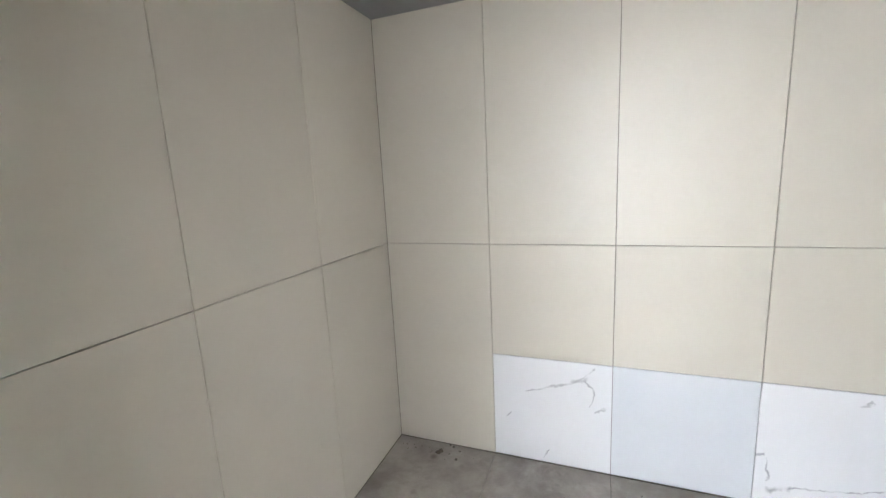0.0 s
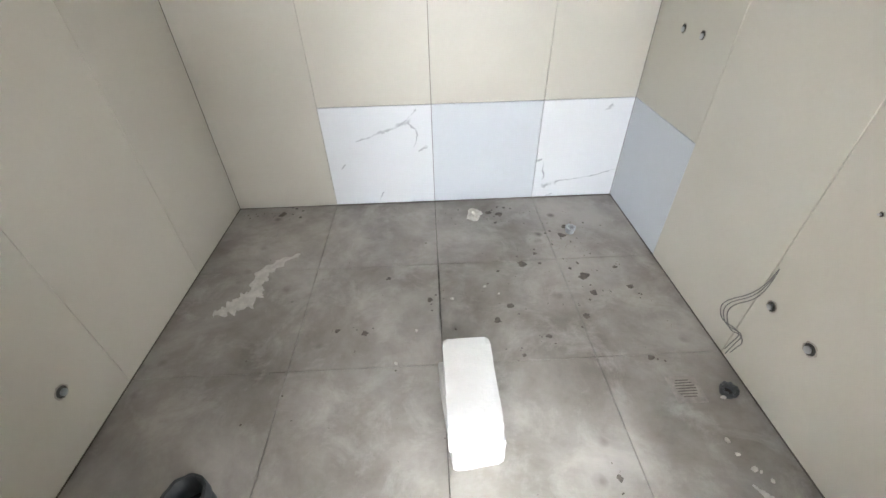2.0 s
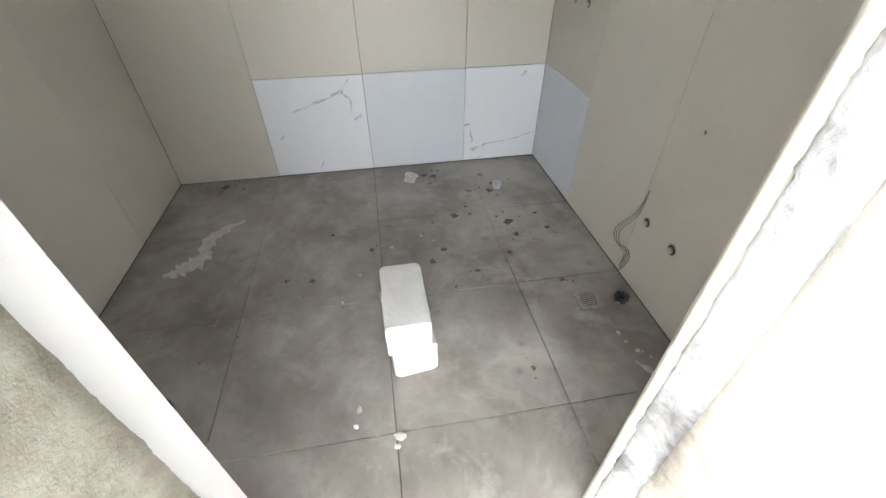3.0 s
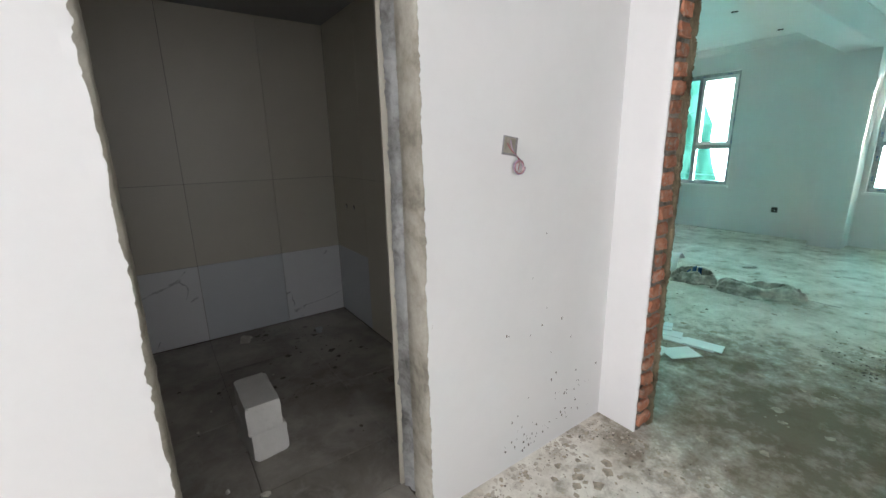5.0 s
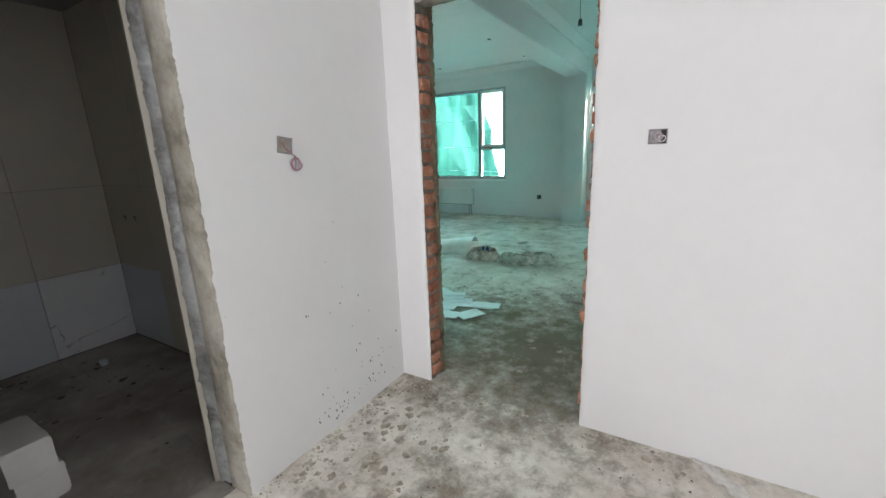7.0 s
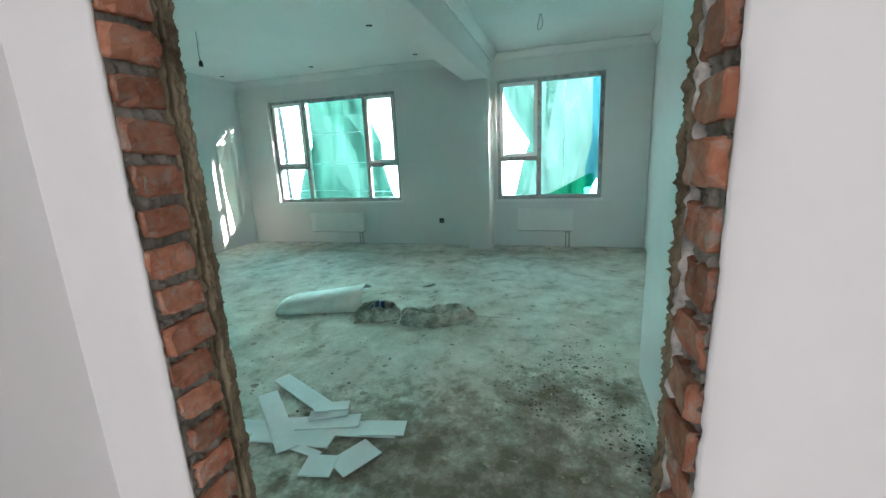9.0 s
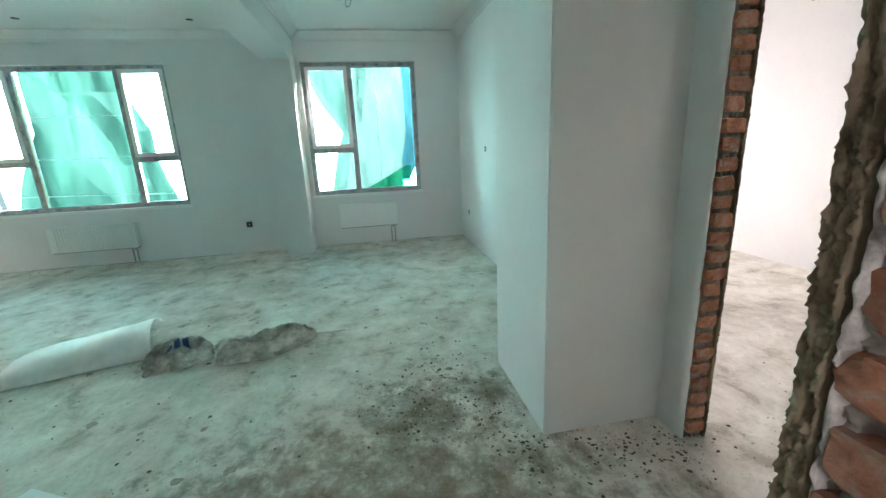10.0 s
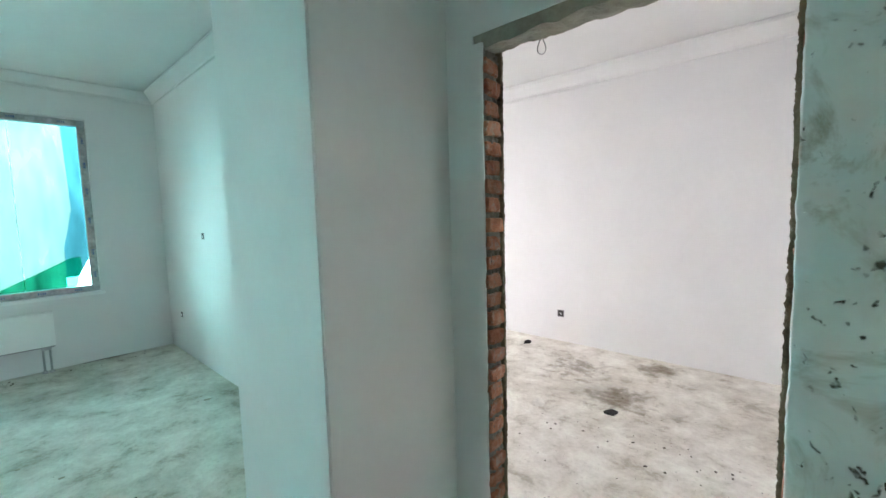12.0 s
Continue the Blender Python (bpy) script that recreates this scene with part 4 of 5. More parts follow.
# mud along the inner corner beside the bedroom doorway
strip("corner_mud", V2(WX1, PY1), X, Y, CZ - 0.15, [(0.004, 0.016, 0.4), (0.012, 0.012, 0.9), (0.022, 0.007, 1.0), (0.032, 0.005, 1.0), (0.042, 0.001, 0.9), (0.050, -0.006, 0)], MUD, stub, "brown mud smeared in the corner", 71.0, 0.016, 0.010, 0.0, 0.5)

# ---- bathroom tiles ----
GAP = 0.0014


def tile_piece(parent, name, mat, lo, hi, cache={}):
    """One tile with eased edges between two corners."""
    size = tuple(round(b - a, 4) for a, b in zip(lo, hi))
    key = (size, mat.name)
    if key not in cache:
        bm = bmesh.new()
        add_box(bm, *[-s / 2 for s in size], *[s / 2 for s in size])
        bmesh.ops.bevel(bm, geom=bm.edges[:], offset=0.0012, segments=1, affect="EDGES")
        me = bpy.data.meshes.new(name)
        bm.to_mesh(me)
        bm.free()
        me.materials.append(mat)
        cache[key] = me
    ob = new(name, cache[key])
    ob.parent = parent
    ob.matrix_basis = pose(*[(a + b) / 2 for a, b in zip(lo, hi)])
    return ob


wn_, ww_, we_ = (bpy.data.objects[n] for n in ("wall_bath_north", "wall_bath_west", "wall_bath_east"))
XS = [BX0, -0.520, 0.085, 0.690, BX1]
H1, H2 = 0.603, 1.208
for i, (a, b) in enumerate(zip(XS, XS[1:])):
    tile_piece(wn_, "wall_tile", BEIGE, (a + GAP, BY1, H2 + GAP), (b - GAP, BY1 + TB - 0.001, BZ))
    if i == 0:
        tile_piece(wn_, "wall_tile", BEIGE, (a + GAP, BY1, 0.004), (b - GAP, BY1 + TB - 0.001, H2 - GAP))
    else:
        tile_piece(wn_, "wall_tile", BEIGE, (a + GAP, BY1, H1 + GAP), (b - GAP, BY1 + TB - 0.001, H2 - GAP))
        t = tile_piece(wn_, "wall_tile", GREYT if i == 2 else MARBLE if i == 1 else MARBLE_LOW, (a + GAP, BY1, 0.006), (b - GAP, BY1 + TB - 0.001, H1 - GAP))
        tagged(t, "pale grey glossy tile" if i == 2 else "white tile with grey marble veins")
YS = [BY1, 1.430, 0.820, 0.215, BY0]
for i, (b, a) in enumerate(zip(YS, YS[1:])):
    tile_piece(ww_, "wall_tile", BEIGE, (BX0 - TB + 0.001, a + GAP, 0.004), (BX0, b - GAP, H2 - GAP))
    tile_piece(ww_, "wall_tile", BEIGE, (BX0 - TB + 0.001, a + GAP, H2 + GAP), (BX0, b - GAP, BZ))
    if i == 0:
        tagged(tile_piece(we_, "wall_tile", GREYT, (BX1, a + GAP, 0.006), (BX1 + TB - 0.001, b - GAP, H1 - GAP)), "pale grey glossy tile")
        tile_piece(we_, "wall_tile", BEIGE, (BX1, a + GAP, H1 + GAP), (BX1 + TB - 0.001, b - GAP, H2 - GAP))
    else:
        tile_piece(we_, "wall_tile", BEIGE, (BX1, a + GAP, 0.004), (BX1 + TB - 0.001, b - GAP, H2 - GAP))
    tile_piece(we_, "wall_tile", BEIGE, (BX1, a + GAP, H2 + GAP), (BX1 + TB - 0.001, b - GAP, BZ))
fb = bpy.data.objects["floor_bath_bed"]
FY = [BY1, 1.430, 0.827, 0.222, BY0]
for b, a in zip(FY, FY[1:]):
    for x0, x1 in zip(XS, XS[1:]):
        tile_piece(fb, "floor_tile", FLOOR_TILE, (x0 + GAP, a + GAP, -0.011), (x1 - GAP, b - GAP, 0.0))
for x0, x1 in ((DX0, 0.085), (0.085, DX1)):
    tile_piece(fb, "floor_tile", FLOOR_TILE, (x0 + GAP, -0.19, -0.011), (x1 - GAP, BY0 - GAP, 0.0))
bm = box_mesh((DX0 - G, HY, -0.1, DX1 + G, -0.195, 0.002), bevel=0.004)
part("threshold", bm, SCREED, fb, "rough grey screed strip in the doorway")


# ---- bathroom things ----
def lump(name, at, size, mat, label, category, seed, sub=3, rough=0.35, flat=True, group=""):
    bm = bmesh.new()
    bmesh.ops.create_icosphere(bm, subdivisions=sub, radius=1)
    for v in bm.verts:
        k = 1 + rough * noise.fractal(v.co * 1.7 + Vector((seed, seed * 2, 0)), 0.8, 2.1, 4)
        v.co = Vector((v.co.x * size[0] * k, v.co.y * size[1] * k, max(v.co.z * size[2] * k, -size[2] * 0.6 if flat else -9)))
    lowest = min(v.co.z for v in bm.verts)
    bmesh.ops.translate(bm, vec=(0, 0, -lowest), verts=bm.verts)
    ob = link_mesh(name, bm, mat)
    ob.matrix_basis = pose(*at, 0, 0, seed * 40)
    return tagged(ob, label, category, group)


def worn_block(at, dims, turn, seed, label):
    bm = bmesh.new()
    add_box(bm, -dims[0] / 2, -dims[1] / 2, 0, dims[0] / 2, dims[1] / 2, dims[2])
    bmesh.ops.subdivide_edges(bm, edges=bm.edges[:], cuts=9, use_grid_fill=True)
    for v in bm.verts:
        n = sum(1 for c, d in ((v.co.x, dims[0] / 2), (v.co.y, dims[1] / 2), (v.co.z - dims[2] / 2, dims[2] / 2)) if abs(abs(c) - d) < 1e-4)
        pull = {1: 0.001, 2: 0.0035, 3: 0.010}.get(n, 0)
        d = Vector((v.co.x / dims[0], v.co.y / dims[1], (v.co.z - dims[2] / 2) / dims[2])).normalized()
        v.co -= d * pull * (1 + 1.2 * noise.noise(v.co * 14 + Vector((seed, 0, 0))))
        if v.co.z < 0.008:
            v.co.z = 0
    ob = link_mesh("aerated_concrete_block", bm, BLOCK)
    ob.matrix_basis = pose(*at, 0, 0, turn)
    return tagged(ob, label, "block", "stacked blocks")


worn_block((0.163, 0.585, 0.001), (0.165, 0.31, 0.152), 6.0, 1.0, "white aerated concrete block lying on the tiles")
worn_block((0.160, 0.562, 0.152), (0.155, 0.30, 0.150), 0.5, 2.0, "white aerated concrete block on top of another")


def pipe_stub(at, r, h, mat, label, lean=0.0, thick=0.006):
    p = group_at("pipe_stub", label, "pipe", at, "floor pipes")
    seg = 32
    for nm, ro, ri, z0, z1, m in (("pipe", r, r - thick, 0, h, mat), ("socket_rim", r + 0.006, r, h * 0.62, h, mat)):
        bm = bmesh.new()
        rings = []
        for rad, z in ((ro, z0), (ro, z1), (ri, z1), (ri, z0)):
            rings.append([bm.verts.new((rad * math.cos(i * math.tau / seg) + lean * z, rad * math.sin(i * math.tau / seg), z + (0.004 * math.sin(i * 1.7) if z == z1 else 0))) for i in range(seg)])
        for a, b in zip(rings, rings[1:]):
            for i in range(seg):
                bm.faces.new((a[i], a[(i + 1) % seg], b[(i + 1) % seg], b[i]))
        part(nm, bm, m, p, smooth=True)
    bm = bmesh.new()
    bmesh.ops.create_circle(bm, cap_ends=True, segments=24, radius=r - thick * 0.5, matrix=Matrix.Translation((0, 0, 0.002)))
    part("bore", bm, DARK, p)
    return p


pipe_stub((-0.665, 0.355, 0.0), 0.056, 0.105, GREYPIPE, "dark grey plastic soil pipe stub in the floor")
pipe_stub((1.104, 0.645, 0.0), 0.025, 0.026, GREYPIPE, "low dark drain pipe stub beside the wall", thick=0.005)
pipe_stub((0.822, 1.655, 0.0), 0.022, 0.035, PALEPIPE, "small pale grey pipe stub in the tiles", thick=0.004)

drain = group_at("floor_drain", "square dusty metal floor drain grate", "drain", (0.965, 0.667, 0.0))
part("plate", box_mesh((-0.055, -0.055, 0.0005, 0.055, 0.055, 0.005), bevel=0.0015), DUSTY, drain)
for k in range(7):
    half = 0.036 * math.sqrt(1 - ((k - 3) / 4) ** 2)
    part("slot", box_mesh((-half, -0.033 + k * 0.011, 0.0052, half, -0.029 + k * 0.011, 0.0058)), GROUT, drain)


def wall_hole(x, y, z, nx, r, label):
    """A flat dark disc standing in for a hole's shade, with a chipped rim and an elbow fitting on it."""
    h = group_at("pipe_outlet", label, "outlet", (x, y, z), "wall outlets")
    m = Matrix.Rotation(radians(90), 4, "Y")
    rnd = random.Random(int(y * 1000 + z * 77))
    bm = bmesh.new()
    outer = [bm.verts.new((nx * 0.0015, (r + rnd.uniform(-0.002, 0.003)) * math.cos(i * math.tau / 22), (r + rnd.uniform(-0.002, 0.003)) * math.sin(i * math.tau / 22))) for i in range(22)]
    inner = [bm.verts.new((nx * 0.0030, r * 0.82 * math.cos(i * math.tau / 22), r * 0.82 * math.sin(i * math.tau / 22))) for i in range(22)]
    for i in range(22):
        bm.faces.new((outer[i], outer[(i + 1) % 22], inner[(i + 1) % 22], inner[i]))
    part("rim", bm, BACKING, h)
    bm = bmesh.new()
    bm.faces.new([bm.verts.new((nx * 0.0025, r * 0.84 * math.cos(i * math.tau / 22), r * 0.84 * math.sin(i * math.tau / 22))) for i in range(22)])
    part("bore", bm, DARK, h)
    bm = bmesh.new()
    bmesh.ops.create_cone(bm, segments=14, radius1=r * 0.5, radius2=r * 0.5, depth=0.006, cap_ends=True, matrix=Matrix.Translation((nx * 0.004, 0.003, -r * 0.2)) @ m)
    part("fitting", bm, STEEL, h)
    return h


wall_hole(BX1, 0.755, 0.329, -1, 0.021, "round dark pipe outlet cut in the beige tile")
wall_hole(BX1, 0.582, 0.325, -1, 0.024, "round dark pipe outlet cut in the beige tile")
wall_hole(BX1, 1.776, 0.977, -1, 0.020, "small water outlet cut in the beige tile")
wall_hole(BX1, 1.627, 0.978, -1, 0.020, "small water outlet cut in the beige tile")
wall_hole(BX0, 0.630, 0.228, 1, 0.024, "round grey pipe outlet cut in the beige tile")
wall_hole(BX1, 0.658, 0.760, -1, 0.007, "tiny dark anchor hole in the beige tile")

wires = group_at("loose_cable", "dark twisted cable hanging from the tiled wall", "cable", (BX1, 0.80, 0.44))
for k, dy in enumerate((0.0, 0.012, -0.014)):
    pts = [(-0.003, 0.004, 0.012), (-0.012, -0.003 + dy * 0.4, -0.043), (-0.02, 0.015 + dy, -0.126), (-0.03, 0.07 + dy, -0.202), (-0.03, 0.085 + dy * 1.5, -0.258), (-0.03, 0.042 + dy * 2, -0.300), (-0.028, -0.016 + dy, -0.268), (-0.026, -0.04 + dy, -0.268 - 0.01 * k), (-0.028, -0.03 + dy, -0.325), (-0.03, -0.023 + dy, -0.388 + 0.012 * k)]
    tube("strand", pts, 0.0018, DARKWIRE, wires)

lump("plaster_lump", (0.313, 1.845, 0.0), (0.045, 0.035, 0.024), FOAM, "pale crumbled plaster lump on the tiles", "rubble", 1.3, rough=0.6)
for i, (x, y, s) in enumerate(((-0.034, 0.321, 0.014), (-0.046, 0.266, 0.012), (0.099, 0.206, 0.022), (0.085, 0.175, 0.013), (-0.573, 0.314, 0.013), (1.004, 0.477, 0.011), (1.013, 0.43, 0.010), (1.036, 0.385, 0.011), (1.050, 0.375, 0.008), (1.068, 0.347, 0.009), (1.089, 0.286, 0.009), (1.165, 0.125, 0.028), (1.081, 0.627, 0.012), (0.36, 1.20, 0.007), (-0.02, 1.0, 0.008), (-0.1, 0.84, 0.010), (0.14, 1.18, 0.010), (0.3, 1.25, 0.009))):
    lump("plaster_crumb", (x, y, 0), (s, s * 0.7, s * 0.45), FOAM, "small white plaster crumb on the floor tiles", "rubble", 2.0 + i, 1, 0.5, group="plaster crumbs")


def smear(name, path, width, mat, label, z=0.0012, seed=0.0):
    """A thin uneven smear of plaster along a path."""
    bm = bmesh.new()
    rows = []
    n = 46
    for k in range(n + 1):
        f = k / n * (len(path) - 1)
        i = min(int(f), len(path) - 2)
        a, b = Vector((*path[i], 0)), Vector((*path[i + 1], 0))
        p, d = a.lerp(b, f - i), (b - a).normalized()
        s = Vector((-d.y, d.x, 0))
        w = width * math.sin(math.pi * (0.06 + 0.88 * k / n)) * (1 + 0.9 * noise.noise((k * 0.33, seed, 0)))
        off = width * 0.7 * noise.noise((k * 0.21, seed + 4, 0))
        row = []
        for j in range(6):
            u = j / 5 * 2 - 1
            row.append(bm.verts.new(p + s * (u * w + off + 0.25 * width * noise.noise((k * 0.8, u * 2, seed))) + Vector((0, 0, z + 0.003 * (1 - u * u) * (0.6 + noise.noise((k * 0.5, u * 3, seed)))))))
        rows.append(row)
    for a, b in zip(rows, rows[1:]):
        for j in range(5):
            bm.faces.new((a[j], a[j + 1], b[j + 1], b[j]))
    return tagged(link_mesh(name, bm, mat, smooth=True), label, "smear")


smear("pale_smear", [(-0.64, 1.56), (-0.72, 1.50), (-0.78, 1.44), (-0.80, 1.36), (-0.78, 1.27), (-0.86, 1.20)], 0.035, CHALK, "dried white plaster smear on the floor tiles")
smear("pale_smear", [(-0.93, 1.14), (-0.86, 1.19), (-0.79, 1.25), (-0.77, 1.30)], 0.05, CHALK, "dried white plaster smear on the floor tiles", seed=8.0)
# Long whitish streak on the hall floor beside the partition.
smear("pale_smear", [(1.70, -1.87), (1.66, -1.94), (1.58, -2.03), (1.46, -2.16), (1.38, -2.28)], 0.035, CHALK, "long whitish streak on the screed", 0.006, 11.0)
smear("pale_smear", [(1.0, 0.34), (1.05, 0.27), (1.10, 0.20)], 0.014, CHALK, "dried white plaster smear on the floor tiles", seed=3.0)


# ---- hall fittings ----
def cable_coil(parent, c, r, mat, axis, turns=3, seed=0, thick=0.0022):
    rnd = random.Random(seed)
    pts = []
    for k in range(turns * 12 + 1):
        a = k * math.tau / 12
        rr = r * (1 + rnd.uniform(-0.08, 0.08))
        out = 0.006 + 0.004 * (k / 12) + rnd.uniform(0, 0.003)
        u, v = rr * math.cos(a), rr * math.sin(a)
        pts.append((c[0] + u, c[1] - out, c[2] + v) if axis == "y" else (c[0] - out, c[1] + u, c[2] + v))
    return tube("cable", pts, thick, mat, parent)


jb = group_at("junction_box", "open wall box with a coil of red cable", "junction box", (1.0, HY, 1.42))
bm = box_mesh((-0.037, -0.0020, -0.034, 0.037, 0.02, 0.034))
bmesh.ops.transform(bm, matrix=pose(0, 0, 0, 0, 8, 0), verts=bm.verts)
part("recess", bm, BOXGREY, jb, "grey recessed box")
bm = box_mesh((-0.031, -0.0035, -0.026, 0.024, -0.001, 0.03))
bmesh.ops.transform(bm, matrix=pose(0, 0, 0, 0, 8, 0), verts=bm.verts)
part("back", bm, CEMENT, jb)
tube("cable", [(0.0, -0.004, 0.02), (0.0, -0.012, -0.01), (0.018, -0.013, -0.035), (0.05, -0.012, -0.05), (0.06, -0.012, -0.09)], 0.002, VIOLET, jb)
tube("cable", [(-0.015, -0.004, 0.01), (-0.01, -0.012, -0.012), (0.02, -0.013, -0.03), (0.045, -0.012, -0.06), (0.03, -0.012, -0.10)], 0.002, RED, jb)
for k, (m, r) in enumerate(((RED, 0.024), (VIOLET, 0.028), (PINKC, 0.021))):
    cable_coil(jb, (0.038, -0.002, -0.078), r, m, "y", 2, k, 0.0016)

jb2 = group_at("junction_box", "square wall box with looped cables inside", "junction box", (WX0, -1.628, 1.40))
part("recess", box_mesh((-0.0020, -0.038, -0.033, 0.02, 0.038, 0.033), bevel=0.004), BOXGREY, jb2, "dark grey recessed box")
part("back", box_mesh((-0.0030, -0.030, -0.026, 0.01, 0.030, 0.026)), DARK, jb2)
part("cover", box_mesh((-0.005, -0.012, -0.024, 0.01, 0.029, 0.025), bevel=0.001), BOXGREY, jb2, "grey plate inside the box")
for k, (m, r) in enumerate(((WHITEC, 0.012), (VIOLET, 0.009), (PINKC, 0.014))):
    cable_coil(jb2, (-0.001, 0.006 * k - 0.016, -0.008 + 0.005 * k), r, m, "x", 1, k + 5, 0.0014)


# ---- sockets, ceiling points ----
def socket(at, rot, label, size=0.035):
    s = group_at("socket_box", label, "socket box", at, "empty socket boxes")
    s.matrix_basis = pose(*at, 0, 0, rot)
    part("rim", box_mesh((-size, -0.003, -size, size, 0.02, -size * 0.8), (-size, -0.003, size * 0.8, size, 0.02, size), (-size, -0.003, -size * 0.8, -size * 0.8, 0.02, size * 0.8), (size * 0.8, -0.003, -size * 0.8, size, 0.02, size * 0.8)), BOXGREY, s)
    part("recess", box_mesh((-size * 0.8, -0.0015, -size * 0.8, size * 0.8, 0.015, size * 0.8)), DARK, s)
    tube("cable", [(-0.01, -0.002, 0.008), (0.0, -0.008, 0.0), (0.012, -0.006, -0.008), (0.004, -0.002, -0.015)], 0.003, WHITEC, s)
    return s


socket((LX1, 0.725, 0.405), -90, "small dark empty socket box in the white wall", 0.042)
socket((6.318, LY0, 1.313), 180, "small dark empty socket box in the white wall", 0.03)
socket((7.195, LY0, 0.425), 180, "small dark empty socket box in the white wall", 0.03)
socket((4.10, RY0, 0.315), 180, "small grey socket box near the floor", 0.04)


def spot_hole(x, y):
    s = group_at("downlight_hole", "round dark downlight hole in the white ceiling", "light hole", (x, y, CZ), "ceiling light holes")
    bm = bmesh.new()
    bmesh.ops.create_cone(bm, cap_ends=True, segments=20, radius1=0.038, radius2=0.038, depth=0.004)
    part("bore", bm, DARK, s)
    tube("cable", [(0.0, 0, -0.002), (0.012, 0.01, -0.02), (0.02, -0.01, -0.012)], 0.003, WHITEC, s)
    return s


for x, y in ((5.71, 0.88), (7.14, 0.86), (7.13, 2.57), (7.05, 4.20)):
    spot_hole(x, y)


def bulb_holder(x, y, drop, label):
    p = group_at("lamp_holder", label, "lamp holder", (x, y, CZ))
    cord = tube("cable", [(0, 0, 0), (0.01, 0.01, -drop * 0.3), (-0.012, 0.0, -drop * 0.6), (0.0, 0.0, -drop + 0.06)], 0.004, DARKWIRE, p)
    tube("cable", [(0.02, 0, 0), (0.035, 0.01, -drop * 0.25), (0.01, 0.02, -drop * 0.45), (0.03, 0.0, -drop * 0.62)], 0.003, WHITEC, p)
    bm = bmesh.new()
    for r1, r2, z0, z1 in ((0.012, 0.02, -drop + 0.06, -drop + 0.045), (0.02, 0.022, -drop + 0.045, -drop)):
        bmesh.ops.create_cone(bm, cap_ends=True, segments=16, radius1=r2, radius2=r1, depth=z0 - z1, matrix=Matrix.Translation((0, 0, (z0 + z1) / 2)))
    part("holder", bm, BLACK, cord, "black plastic bulb holder")
    return p


bulb_holder(5.09, 2.645, 0.36, "black bulb holder hanging on loose wires")
bulb_holder(4.33, -0.70, 0.38, "black bulb holder on thin dark wires")
bulb_holder(4.62, -4.65, 0.50, "black bulb holder on a long thin wire")


def wire_loop(x, y, drop, label):
    p = group_at("ceiling_cable", label, "cable", (x, y, CZ), "ceiling cable ends")
    tube("cable", [(0, 0, 0), (0.03, 0.02, -drop * 0.5), (0.02, 0.03, -drop * 0.95), (-0.01, -0.01, -drop), (-0.03, -0.04, -drop * 0.6), (-0.005, -0.01, -0.01)], 0.004, CABLEGREY, p)
    return p


wire_loop(6.10, -0.94, 0.16, "grey cable loop hanging from the ceiling")
wire_loop(4.98, -0.95, 0.16, "grey cable loop hanging from the ceiling")
wire_loop(3.75, -4.2, 0.14, "grey cable loop hanging from the ceiling")


# ---- rubbish on the living room floor ----
def board_strip(x, y, length, width, turn, z, tilt=0.0):
    bm = box_mesh((-length / 2, -width / 2, 0, length / 2, width / 2, 0.006), bevel=0.0015)
    ob = link_mesh("board_strip", bm, BOARD)
    ob.matrix_basis = pose(x, y, z, 0, tilt, turn)
    return tagged(ob, "cut white board strip in a loose pile on screed", "board", "white board strips")


for s in ((2.90, -0.03, 0.70, 0.13, -80, 0.003, 0), (2.78, 0.16, 0.46, 0.12, -84, 0.0035, 0), (2.92, 0.06, 0.42, 0.115, -72, 0.010, 0), (2.95, -0.30, 0.24, 0.125, -78, 0.010, 0),
          (3.15, 0.34, 0.60, 0.115, -116, 0.0165, 0), (2.885, 0.335, 0.62, 0.115, 48, 0.0165, 0), (3.05, 0.075, 0.20, 0.09, -70, 0.023, 0), (2.99, 0.06, 0.22, 0.09, -66, 0.0165, 0),
          (2.80, 0.50, 0.38, 0.11, -85, 0.003, 0), (2.72, -0.25, 0.22, 0.15, 150, 0.0045, 0), (2.62, -0.11, 0.155, 0.14, 100, 0.0120, 0), (2.70, 0.03, 0.2, 0.05, -100, 0.0105, 0)):
    board_strip(*s)


def arched_sheet():
    """A bent, dusty white sheet lying like a low vault."""
    ob_m = Matrix(((0.29, 0.957, 0, 4.42), (-0.957, 0.29, 0, 1.06), (0, 0, 1, 0.002), (0, 0, 0, 1)))
    bm = bmesh.new()
    nu, nv = 26, 18
    grid = []
    for i in range(nu + 1):
        u = i / nu
        line = []
        for k in range(nv + 1):
            v = k / nv
            rise = 0.185 * (0.5 + 0.5 * u)
            span = 0.66
            x = -0.42 + 0.84 * u + (0.17 * (v ** 1.5) * (1 - u))
            h = rise * math.sin(math.pi * 0.93 * v ** 0.62) + 0.006 * noise.noise((u * 5, v * 4, 0))
            line.append(bm.verts.new((x, v * span, max(h, 0.0))))
        grid.append(line)
    for a, b in zip(grid, grid[1:]):
        for k in range(nv):
            bm.faces.new((a[k], a[k + 1], b[k + 1], b[k]))
    ob = link_mesh("bent_sheet", bm, SHEET, smooth=True)
    ob.matrix_basis = ob_m
    s = ob.modifiers.new("thickness", "SOLIDIFY")
    s.thickness, s.offset = 0.008, 1
    return tagged(ob, "bent dusty white sheet lying on the screed", "sheet")


arched_sheet()


